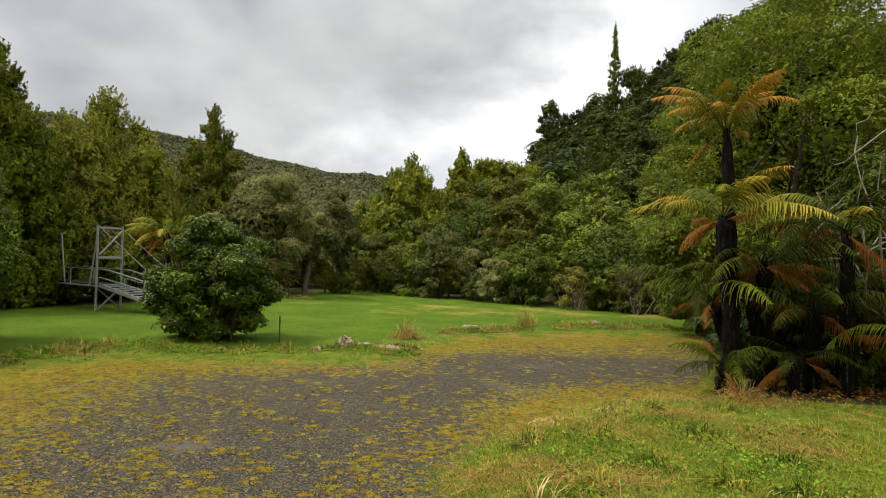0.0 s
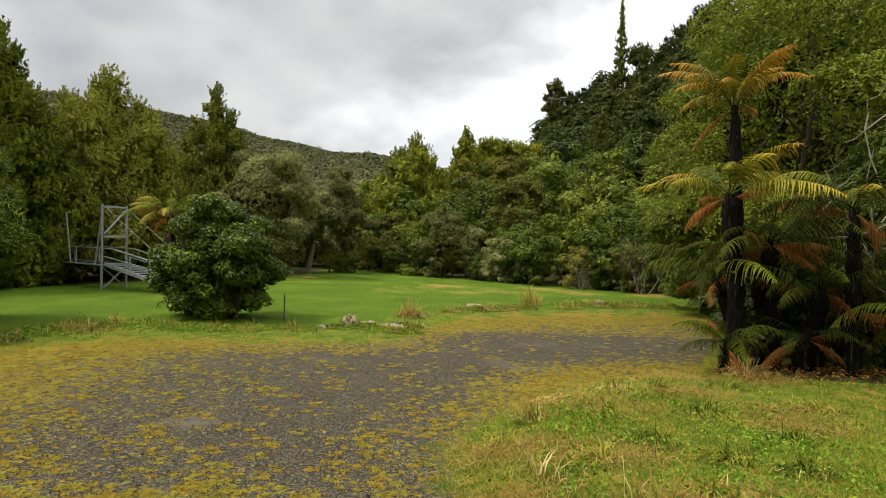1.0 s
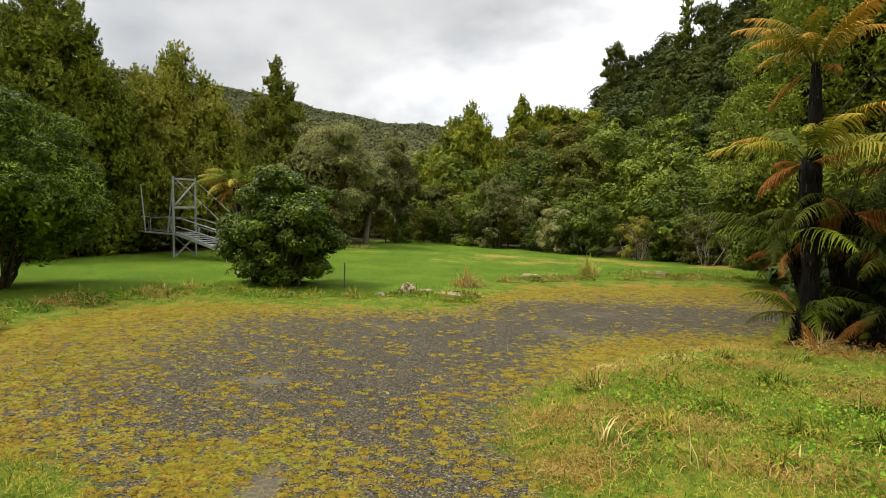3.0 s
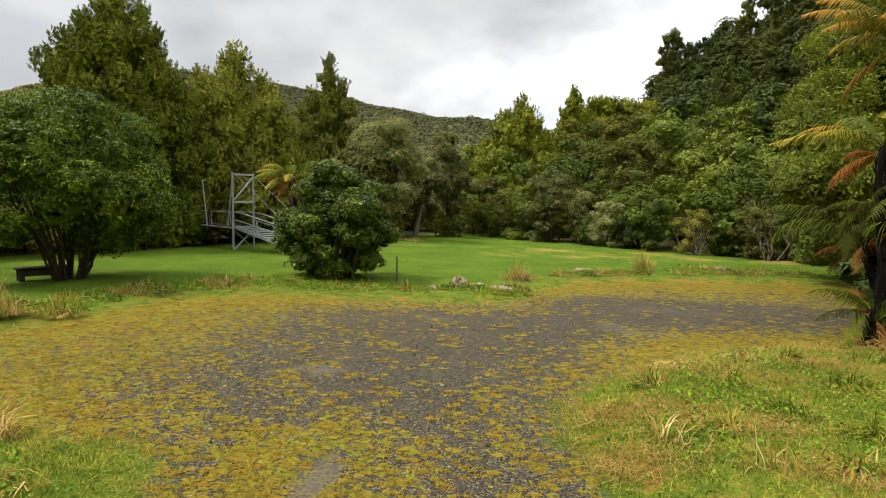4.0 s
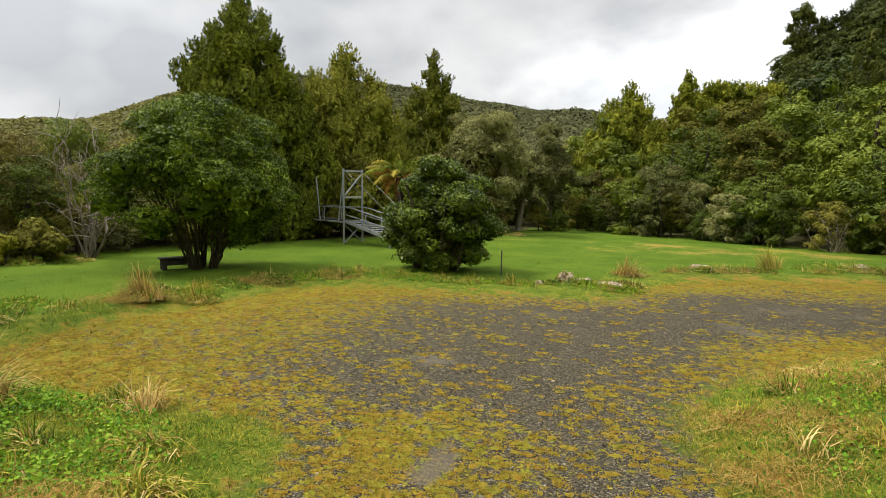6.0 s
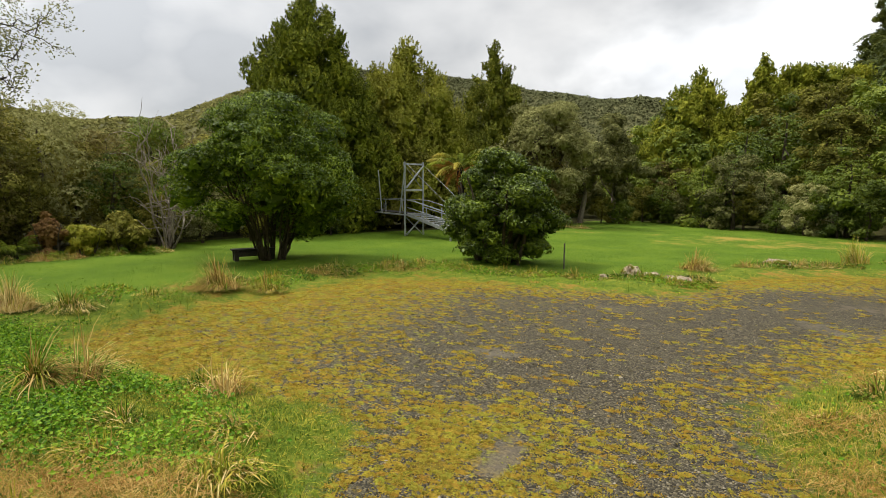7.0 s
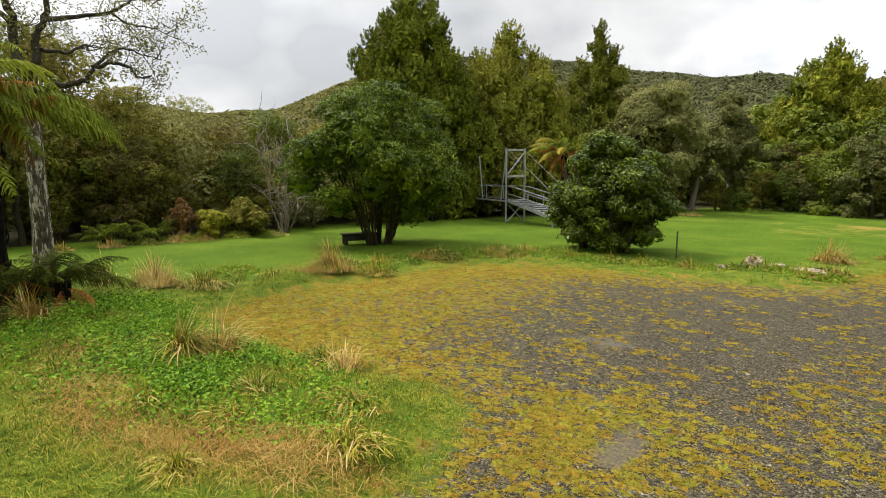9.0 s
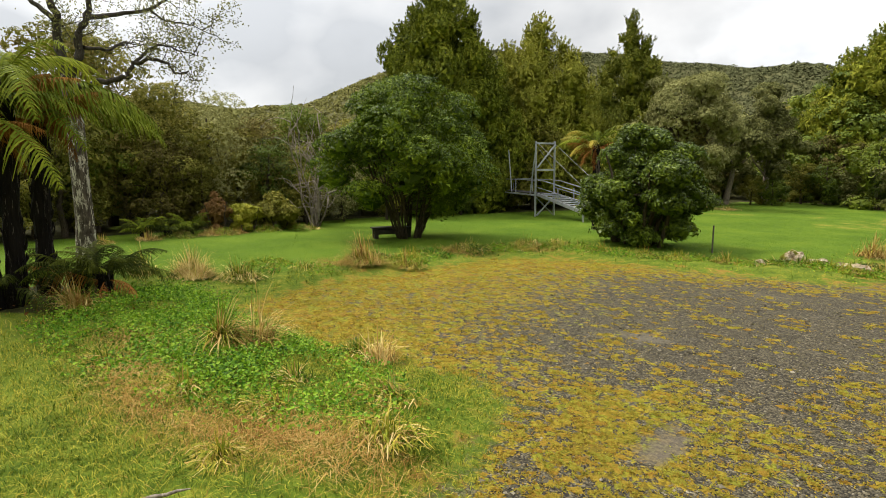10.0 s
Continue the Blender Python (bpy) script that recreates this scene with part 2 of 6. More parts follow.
def stone_material():
    a = Mat("gravel_stone", 0.85, 0.2)
    c = a.ramp(a.island(), (0.0, (0.040, 0.034, 0.024)), (0.5, (0.092, 0.078, 0.048)), (0.95, (0.155, 0.130, 0.082)), (1.0, (0.30, 0.26, 0.19)))
    a.color(c)
    return a.m


def moss_material():
    a = Mat("moss_cushion", 1.0, 0.03)
    r = a.math("ADD", a.math("MULTIPLY", a.island(), 0.3), a.math("ADD", a.math("MULTIPLY", a.noise(0.8, 4), 0.35), a.math("MULTIPLY", a.noise(7.0, 3), 0.45)))
    c = a.ramp(r, (0.30, (0.28, 0.14, 0.024)), (0.42, (0.335, 0.205, 0.030)), (0.56, (0.35, 0.27, 0.034)), (0.74, (0.265, 0.265, 0.034)), (0.9, (0.42, 0.37, 0.09)))
    f = a.noise(85, 6, 0.75)
    c = a.mix(a.math("MULTIPLY", a.step(f, 0.52, 0.38), 0.5), c, (0.11, 0.08, 0.014))
    a.color(c).bump(f, 1.0, 0.03)
    return a.m


M_STONE = stone_material()
M_MOSS = moss_material()


def ground_material():
    """Gravel, moss, rough grass and mown grass by the region values stored on the sheet."""
    a = Mat("ground_cover", 0.95, 0.08)
    pos = a.node("ShaderNodeNewGeometry").outputs["Position"]
    big, mid, fine, vfine = (a.noise(s, d, 0.65, pos) for s, d in ((0.55, 5), (3.2, 6), (30.0, 6), (90.0, 4)))
    vor = a.node("ShaderNodeTexVoronoi")
    vor.inputs["Scale"].default_value = 58.0
    a.link(pos, vor.inputs["Vector"])
    clump = a.node("ShaderNodeTexVoronoi")
    clump.inputs["Scale"].default_value = 9.0
    a.link(pos, clump.inputs["Vector"])
    sep = a.node("ShaderNodeSeparateColor")
    a.link(vor.outputs["Color"], sep.inputs[0])
    stone = a.ramp(sep.outputs[0], (0.0, (0.034, 0.029, 0.019)), (0.5, (0.086, 0.073, 0.044)), (0.94, (0.138, 0.116, 0.072)), (1.0, (0.24, 0.21, 0.15)))
    stone = a.mix(a.step(vor.outputs["Distance"], 0.42, 0.75), stone, (0.024, 0.022, 0.018))
    stone = a.mix(a.step(big, 0.56, 0.72), stone, (0.115, 0.10, 0.075))
    # moss on the gravel
    csep = a.node("ShaderNodeSeparateColor")
    a.link(clump.outputs["Color"], csep.inputs[0])
    tone = a.math("ADD", a.math("MULTIPLY", csep.outputs[0], 0.42), a.math("ADD", a.math("MULTIPLY", mid, 0.85), a.math("SUBTRACT", a.math("MULTIPLY", big, 0.55), 0.32)))
    moss = a.ramp(tone, (0.38, (0.195, 0.105, 0.012)), (0.50, (0.215, 0.142, 0.012)), (0.62, (0.228, 0.176, 0.013)), (0.76, (0.170, 0.178, 0.014)))
    moss = a.mix(a.math("MULTIPLY", a.step(fine, 0.56, 0.40), 0.8), moss, (0.085, 0.060, 0.009))
    moss = a.mix(a.math("MULTIPLY", a.step(fine, 0.56, 0.68), 0.5), moss, (0.32, 0.27, 0.06))
    moss = a.mix(a.math("MULTIPLY", a.step(a.noise(8.0, 5, 0.7, pos), 0.48, 0.36), 0.75), moss, (0.070, 0.054, 0.010))
    moss = a.mix(a.math("MULTIPLY", a.step(a.noise(2.3, 4, 0.6, pos), 0.50, 0.34), 0.55), moss, (0.095, 0.078, 0.010))
    dens = a.math("ADD", a.attr("moss"), a.math("MULTIPLY", a.math("SUBTRACT", mid, 0.5), 0.9))
    dens = a.math("ADD", dens, a.math("MULTIPLY", a.math("SUBTRACT", 0.42, clump.outputs["Distance"]), 1.1))
    dens = a.math("ADD", dens, a.math("MULTIPLY", a.math("SUBTRACT", fine, 0.5), 1.8))
    lot = a.mix(a.step(dens, 0.50, 0.72), stone, moss)
    mud = a.math("ADD", a.attr("mud"), a.math("MULTIPLY", a.math("SUBTRACT", mid, 0.5), 1.8))
    lot = a.mix(a.math("MULTIPLY", a.step(mud, 0.42, 0.75), 0.85), lot, a.ramp(fine, (0.35, (0.075, 0.062, 0.045)), (0.65, (0.14, 0.115, 0.08))))
    # rough grass, its low tones darkened so gaps between blades look shaded
    grass = a.ramp(a.math("ADD", a.math("MULTIPLY", fine, 0.5), a.math("MULTIPLY", mid, 0.6)), (0.36, (0.032, 0.056, 0.005)), (0.54, (0.090, 0.128, 0.011)), (0.72, (0.21, 0.20, 0.026)))
    dry = a.math("ADD", a.attr("dry"), a.math("ADD", a.math("MULTIPLY", a.math("SUBTRACT", mid, 0.5), 1.2), a.math("MULTIPLY", a.math("SUBTRACT", big, 0.5), 0.8)))
    straw = a.ramp(fine, (0.35, (0.15, 0.070, 0.014)), (0.65, (0.34, 0.195, 0.044)))
    grass = a.mix(a.step(dry, 0.45, 0.7), grass, straw)
    # mown grass
    lawn = a.ramp(a.math("ADD", a.math("MULTIPLY", fine, 0.62), a.math("MULTIPLY", big, 0.38)), (0.36, (0.040, 0.080, 0.006)), (0.52, (0.078, 0.128, 0.009)), (0.66, (0.140, 0.182, 0.016)))
    lawn = a.mix(a.math("MULTIPLY", a.step(dry, 0.42, 0.85), 0.85), lawn, (0.27, 0.19, 0.04))
    lawnf = a.math("ADD", a.attr("lawn"), a.math("MULTIPLY", a.math("SUBTRACT", mid, 0.5), 0.9))
    green = a.mix(a.step(lawnf, 0.38, 0.62), grass, lawn)
    e = a.math("ADD", a.attr("edge"), a.math("ADD", a.math("MULTIPLY", a.math("SUBTRACT", mid, 0.5), 1.3), a.math("MULTIPLY", a.math("SUBTRACT", fine, 0.5), 0.8)))
    c = a.mix(a.step(e, -0.25, 0.25), green, lot)
    # leaf mould under the woods
    wood = a.ramp(mid, (0.3, (0.018, 0.016, 0.007)), (0.55, (0.050, 0.048, 0.016)), (0.75, (0.085, 0.085, 0.025)))
    w = a.math("ADD", a.attr("woods"), a.math("MULTIPLY", a.math("SUBTRACT", mid, 0.5), 0.6))
    wood = a.mix(a.attr("hill"), wood, a.ramp(big, (0.3, (0.060, 0.058, 0.020)), (0.7, (0.090, 0.086, 0.030))))
    c = a.mix(a.step(w, 0.4, 0.6), c, wood)
    a.color(c)
    h = a.math("ADD", a.math("MULTIPLY", fine, 0.6), a.math("MULTIPLY", vfine, 0.4))
    a.bump(h, 0.8, 0.03)
    return a.m


M_GROUND = ground_material()


# ---- mesh helpers ----
def mesh_of(name, verts, faces, mat, smooth=False):
    """A mesh from arrays: verts (n, 3), faces (m, 3 or 4)."""
    verts, faces = np.asarray(verts, np.float32), np.asarray(faces, np.int32)
    me = bpy.data.meshes.new(name)
    k = faces.shape[1]
    me.vertices.add(len(verts))
    me.vertices.foreach_set("co", verts.ravel())
    me.loops.add(faces.size)
    me.loops.foreach_set("vertex_index", faces.ravel())
    me.polygons.add(len(faces))
    me.polygons.foreach_set("loop_start", np.arange(0, faces.size, k, dtype=np.int32))
    me.polygons.foreach_set("use_smooth", np.full(len(faces), smooth))
    me.update(calc_edges=True)
    me.materials.append(mat)
    return me


def thing(name, label, category, group="", at=(0, 0, 0), turn=0.0):
    ob = new(name)
    ob.matrix_world = pose(*at, 0, 0, turn)
    return tagged(ob, label, category, group)


def child(name, me, parent, label="", m=None):
    ob = new(name, me)
    ob.parent = parent
    if m is not None:
        ob.matrix_basis = m
    return tagged(ob, label)


def unit(v):
    return v / np.maximum(np.linalg.norm(v, axis=-1, keepdims=True), 1e-9)


def leaf_quads(rng, pos, nrm, way, length, width, fold=0.15):
    """Kite-shaped leaves: base, side, tip, side."""
    way = unit(way - nrm * np.sum(way * nrm, 1, keepdims=True))
    side = np.cross(nrm, way)
    l, w = length[:, None], width[:, None]
    base, tip = pos - way * l * 0.5, pos + way * l * 0.5 - nrm * l * 0.12
    mid = pos - way * l * 0.05 + nrm * l * fold
    v = np.stack([base, mid + side * w * 0.5, tip, mid - side * w * 0.5], 1).reshape(-1, 3)
    return v, np.arange(len(v)).reshape(-1, 4)


def leaf_tris(rng, pos, nrm, way, length, width):
    """Pointed leaves or small sprays of one face each."""
    way = unit(way - nrm * np.sum(way * nrm, 1, keepdims=True))
    side = np.cross(nrm, way)
    l, w = length[:, None], width[:, None]
    v = np.stack([pos - way * l * 0.4 + side * w * 0.5, pos - way * l * 0.15 - side * w * 0.5, pos + way * l * 0.6], 1).reshape(-1, 3)
    return v, np.arange(len(v)).reshape(-1, 3)


def crown_arrays(rng, lobes, clumps, per, clump_r, leaf, aspect=0.45, up=0.5, out=0.6, wild=0.6, rise=0.2, inner=0.80, low=-0.2, tri=True, plume=0.0):
    """Leaves in domed clumps, or in upright plumes, on the skin of a crown made of ellipsoid lobes (x, y, z, rx, ry, rz)."""
    lobes = np.asarray(lobes, float)
    area = (lobes[:, 3] * lobes[:, 5]) ** 1.0
    pick = rng.choice(len(lobes), clumps * 4, p=area / area.sum())
    d = unit(rng.normal(size=(clumps * 4, 3)))
    d[:, 2] = np.where(d[:, 2] < low, -d[:, 2], d[:, 2])
    d = unit(d + np.array([0, 0, 0.22]))
    rad = rng.uniform(inner, 1.03, clumps * 4) ** 0.6
    p = lobes[pick, :3] + lobes[pick, 3:] * d * rad[:, None]
    q = (p[:, None, :] - lobes[None, :, :3]) / lobes[None, :, 3:]
    deep = np.min(np.linalg.norm(q, axis=2) + (np.arange(len(lobes))[None, :] == pick[:, None]) * 9, axis=1)
    keep = np.where((deep > 0.85) | (rng.random(len(p)) < 0.06))[0][:clumps]
    p, d = p[keep], d[keep]
    n = len(p)
    axis = np.repeat(unit(d * 0.8 + np.array([0, 0, up]) + rng.normal(size=(n, 3)) * 0.25), per, 0)
    pp = np.repeat(p, per, 0)
    size = np.repeat(rng.uniform(0.6, 1.35, n), per)[:, None]
    o = unit(rng.normal(size=(n * per, 3)))
    if plume:
        lift = unit(axis + np.array([0, 0, rise]))
        t = rng.uniform(0, 1, n * per)[:, None]
        o = unit(o - lift * np.sum(o * lift, 1, keepdims=True))
        pp = pp + lift * (t - 0.35) * plume * size + o * clump_r * size * (1.05 - t) * rng.uniform(0.2, 1.0, (n * per, 1))
        nrm = unit(o * 0.7 + np.repeat(d, per, 0) * out + rng.normal(size=o.shape) * wild)
        way = unit(lift + o * 0.75 + rng.normal(size=o.shape) * 0.3)
    else:
        o = o + axis * 2 * np.maximum(0, -np.sum(o * axis, 1, keepdims=True) - 0.1)
        h = np.sum(o * axis, 1, keepdims=True)
        pp = pp + (o - axis * h * 0.35) * clump_r * size * rng.uniform(0.35, 1.0, (n * per, 1)) ** 0.5
        nrm = unit(o * 0.75 + axis * 0.45 + np.repeat(d, per, 0) * out * 0.5 + rng.normal(size=o.shape) * wild)
        way = unit(o - axis * h * 0.8 + rng.normal(size=o.shape) * 0.45 + np.array([0, 0, rise - 0.25]))
    ln = leaf * rng.uniform(0.6, 1.35, len(pp))
    return (leaf_tris if tri else leaf_quads)(rng, pp, nrm, way, ln, ln * aspect * rng.uniform(0.8, 1.2, len(pp)))


def tube_arrays(pts, radii, sides=7, start=0):
    """A tapered tube along a line of points."""
    pts = np.asarray(pts, float)
    t = unit(np.gradient(pts, axis=0))
    ref = np.where(np.abs(t[:, 2:3]) > 0.9, np.array([[1.0, 0, 0]]), np.array([[0, 0, 1.0]]))
    a = unit(np.cross(t, ref))
    b = np.cross(t, a)
    ang = np.linspace(0, 2 * np.pi, sides, endpoint=False)
    ring = pts[:, None, :] + np.asarray(radii)[:, None, None] * (np.cos(ang)[None, :, None] * a[:, None, :] + np.sin(ang)[None, :, None] * b[:, None, :])
    v = ring.reshape(-1, 3)
    f = []
    for i in range(len(pts) - 1):
        for j in range(sides):
            k = (j + 1) % sides
            f.append((start + i * sides + j, start + i * sides + k, start + (i + 1) * sides + k, start + (i + 1) * sides + j))
    return v, np.array(f)


def joined(*arrays):
    vs, fs, n = [], [], 0
    for v, f in arrays:
        vs.append(v)
        fs.append(np.asarray(f) + n)
        n += len(v)
    return np.concatenate(vs), np.concatenate(fs)


def limb_line(rng, a, b, n=6, bend=0.12):
    """A crooked line from a to b."""
    a, b = np.asarray(a, float), np.asarray(b, float)
    s = np.linspace(0, 1, n)[:, None]
    p = a + (b - a) * s
    w = np.linalg.norm(b - a) * bend
    off = np.cumsum(rng.normal(size=(n, 3)), 0) * w / n ** 0.5
    off -= off[-1] * s
    return p + off * np.sin(np.pi * s) ** 0.5


def box_arrays(a, b, w, h, up=(0, 0, 1)):
    """A bar with a rectangular section from a to b."""
    a, b = np.asarray(a, float), np.asarray(b, float)
    t = unit(b - a)
    u = np.asarray(up, float)
    if abs(np.dot(t, u)) > 0.95:
        u = np.array([1.0, 0, 0])
    s = unit(np.cross(t, u))
    n = np.cross(s, t)
    c = 0.18
    prof = [(-.5 + c * .3, -.5), (.5 - c * .3, -.5), (.5, -.5 + c * .3), (.5, .5 - c * .3), (.5 - c * .3, .5), (-.5 + c * .3, .5), (-.5, .5 - c * .3), (-.5, -.5 + c * .3)]
    v = [e + s * x * w + n * y * h for e in (a, b) for x, y in prof]
    f = [(i, (i + 1) % 8, 8 + (i + 1) % 8, 8 + i) for i in range(8)]
    f += [(7, 6, 1, 0), (6, 5, 2, 1), (5, 4, 3, 2), (8, 9, 14, 15), (9, 10, 13, 14), (10, 11, 12, 13)]
    return np.array(v), np.array(f)


# ---- the lie of the land ----
LOT = np.array([(-2.5, -6), (-2.7, 2.5), (-2.9, 3.2), (-3.1, 3.8), (-3.7, 4.1), (-4.6, 4.0), (-5.8, 3.9), (-6.9, 4.0), (-8.2, 4.3), (-8.5, 5.4), (-8.4, 6.9),
                (-8.0, 8.9), (-7.8, 10.4), (-6.0, 11.6), (-3.3, 11.7), (-0.9, 12.2), (-0.3, 14.9), (2.0, 17.2), (4.3, 18.0), (8.8, 19.0), (16, 19.5), (22, 18),
                (22, 13.5), (12, 13.0), (8, 12.3), (5.5, 11.3), (4.4, 10.4), (2.4, 9.2), (1.3, 8.1), (0.5, 7.1), (0.05, 6.1), (0.05, 5.2), (0.4, 4.3), (1.2, 2.5), (1.6, -6)])
TRACK = np.array([(-0.7, -2), (-0.9, 4.5), (-1.1, 7.0), (-1.2, 9.6), (0.6, 11.6), (3.5, 12.7), (6.5, 13.0), (14, 14.5)])


def smooth(x, lo, hi):
    t = np.clip((x - lo) / (hi - lo), 0, 1)
    return t * t * (3 - 2 * t)


def line_distance(x, y, line, closed):
    best = np.full(x.shape, 1e9)
    n = len(line)
    for i in range(n if closed else n - 1):
        (ax, ay), (bx, by) = line[i], line[(i + 1) % n]
        dx, dy = bx - ax, by - ay
        s = np.clip(((x - ax) * dx + (y - ay) * dy) / (dx * dx + dy * dy), 0, 1)
        best = np.minimum(best, np.hypot(x - ax - s * dx, y - ay - s * dy))
    return best


def lot_edge(x, y):
    """Metres inside (+) or outside (-) the gravel."""
    ins = np.zeros(x.shape, bool)
    for (ax, ay), (bx, by) in zip(LOT, np.roll(LOT, -1, 0)):
        c = ((ay > y) != (by > y)) & (x < (bx - ax) * (y - ay) / (by - ay + 1e-12) + ax)
        ins ^= c
    return np.where(ins, 1, -1) * line_distance(x, y, LOT, True)


def waves(x, y, s, seed):
    """Cheap rolling relief."""
    r = np.random.RandomState(seed)
    z = np.zeros(x.shape)
    for k in range(7):
        a, ph, m = r.uniform(0, 6.28), r.uniform(0, 6.28), s * r.uniform(0.6, 1.8)
        z += np.sin((x * np.cos(a) + y * np.sin(a)) * m + ph)
    return z / 7


def bank(x, y):
    """Metres beyond the foot of the wooded bank on the right."""
    return 0.57 * (x - 0.7) + 0.82 * (y - 35.5)


# skyline by bearing; the high ends behind are unseen, raised to block low sky
RIDGE = np.array([(-180, 22.0), (-110, 20.0), (-40, 6.0), (0, 2.99), (5, 3.75), (8, 4.66), (13, 5.42), (17, 6.22), (21.3, 7.36), (26.5, 8.63), (34, 9.64), (37, 9.56), (41, 9.34), (44, 9.26), (46.8, 8.65), (50.1, 7.19), (53.2, 6.18), (58, 5.6), (66, 6.27), (75, 7.01), (100, 9.0), (135, 20.0), (180, 22.0)])


def height(x, y):
    x, y = np.asarray(x, float), np.asarray(y, float)
    z = -0.0164 * np.clip(x, -40, 40) - 0.006 * np.clip(y, -40, 60)
    e = lot_edge(x, y)
    near = smooth(np.hypot(x, y), 60, 30)
    rough = smooth(-e, 0.0, 0.9) * smooth(-e, 5.0, 2.0)
    right = smooth(-e, 0, 1.2) * smooth(x, 0.0, 1.5) * smooth(y, 11, 9.5)
    z = z + near * (0.10 * rough * (0.6 + waves(x, y, 1.6, 3)) + 0.16 * right + 0.02 * waves(x, y, 2.5, 5))
    z = z + near * 0.10 * smooth(-e, 2, 8) * waves(x, y, 0.25, 8)
    # wooded bank on the right, higher further along
    d = bank(x, y)
    s = 0.28 + 0.22 * smooth(x / np.maximum(y, 1.0), 0.02, 0.12) + 0.5 * smooth(x / np.maximum(y, 1.0), 0.15, 0.2)
    z = z + np.minimum(0.36 * np.maximum(d - 2.0, 0) * s, 25)
    z = z + 0.2 * np.maximum(d - 25, 0) * smooth(x / np.maximum(y, 1.0), 0.28, 0.45) * smooth(d, 90, 60)
    # hills all round, those behind unseen and raised to shut out low sky light
    az, r = np.degrees(np.arctan2(-x, y)), np.hypot(x, y)
    el = 0.18 + np.interp(az, RIDGE[:, 0], RIDGE[:, 1]) + 0.12 * np.sin(az * 0.35) + 0.1 * np.sin(az * 0.9 + 1)
    top = np.tan(np.radians(el)) * 330
    z = z + top * smooth(r, 60, 345) ** 1.25 * np.where((az > -100) & (az < 4), smooth(az, -4, 4), 1.0) * (1 + 0.05 * waves(x, y, 0.06, 12))
    return z


def ground_at(x, y):
    return float(height(np.array([x]), np.array([y]))[0])


def region_values(x, y):
    e = lot_edge(x, y)
    tr = line_distance(x, y, TRACK, False)
    moss = 0.19 + 0.14 * smooth(x, -4.0, -6.2) + 0.20 * smooth(tr, 0.6, 2.6) + 0.30 * smooth(tr, 2.6, 4.8) + 0.36 * smooth(e, 1.8, 0.3) + 0.36 * smooth(y, 13.4, 14.8) + 0.25 * smooth(x, 0.6, 1.6) * smooth(y, 11.4, 10.2) - 0.08 * smooth(y, 8.5, 6.5) * smooth(tr, 3.5, 2.0)
    mud = 0.85 * smooth(np.hypot((x + 1.85) * 2.6, y - 3.95), 0.95, 0.1) + 0.5 * smooth(np.hypot((x - 2.6) * 0.5, y - 12.6), 1.1, 0.3)
    moss = moss + 0.55 * smooth(np.hypot(x + 1.85, (y - 4.2) * 0.8), 1.25, 0.5)
    front = smooth(x, -3.4, -4.2) * smooth(y, 5.2, 4.2) * smooth(x, -12.5, -10.5)
    side = smooth(x, -0.2, 0.6) * smooth(y, 12.5, 11)
    rim = smooth(-e, 1.9, 0.9)
    roughz = np.clip(front + side + rim + smooth(y, 2.0, 0.5), 0, 1)
    far = np.clip(smooth(np.abs(y - 27 - 0.15 * x), 5.0, 0.5) * smooth(x, -6, -1) * (0.46 + 0.55 * waves(x, y, 1.3, 77)), 0, 1)
    for px, py in ((-7.2, 26.6), (-6.2, 27.4)):
        far = np.maximum(far, 0.42 * smooth(np.hypot((x - px) / 1.6, (y - py) / 1.1), 1.3, 0.2))
    dry = (0.28 + 0.10 * smooth(x, 0.0, 1.0)) * roughz + far * 1.3 + 0.20 * smooth(-e, 1.1, 0.0)
    wood = np.clip(smooth(bank(x, y), -0.5, 1.5) + smooth(x - 0.12 * y, -19.0, -20.5) + smooth(y - 0.35 * x, 41, 43)
                   + smooth(0.55 * (y - 21.0) - 0.84 * (x + 14.0), 0.3, 1.8) * smooth(x, -6, -11)
                   + smooth(np.hypot((x - 7.0) / 2.2, (y - 10.0) / 1.15), 1.15, 0.75)
                   + smooth(np.hypot((x + 10.8) / 1.3, (y - 2.5) / 0.9), 1.1, 0.7), 0, 1)
    return {"hill": smooth(np.hypot(x, y), 58, 85), "edge": e, "moss": moss, "mud": mud, "lawn": 1 - roughz, "dry": dry, "woods": wood}


def build_ground():
    n = 290
    s = np.linspace(-1, 1, n)
    ax = np.sinh(5.5 * s) / np.sinh(5.5) * 760
    gx, gy = np.meshgrid(ax - 1.0, ax + 6.0, indexing="ij")
    x, y = gx.ravel(), gy.ravel()
    v = np.stack([x, y, height(x, y)], 1)
    i = np.arange(n * n).reshape(n, n)
    f = np.stack([i[:-1, :-1], i[1:, :-1], i[1:, 1:], i[:-1, 1:]], -1).reshape(-1, 4)
    me = mesh_of("ground", v, f, M_GROUND, True)
    for k, val in region_values(x, y).items():
        me.attributes.new(k, "FLOAT", "POINT").data.foreach_set("value", val.astype(np.float32))
    tagged(new("ground", me), "mossy gravel clearing, mown grass and wooded hills", "ground", kind="structure")


build_ground()


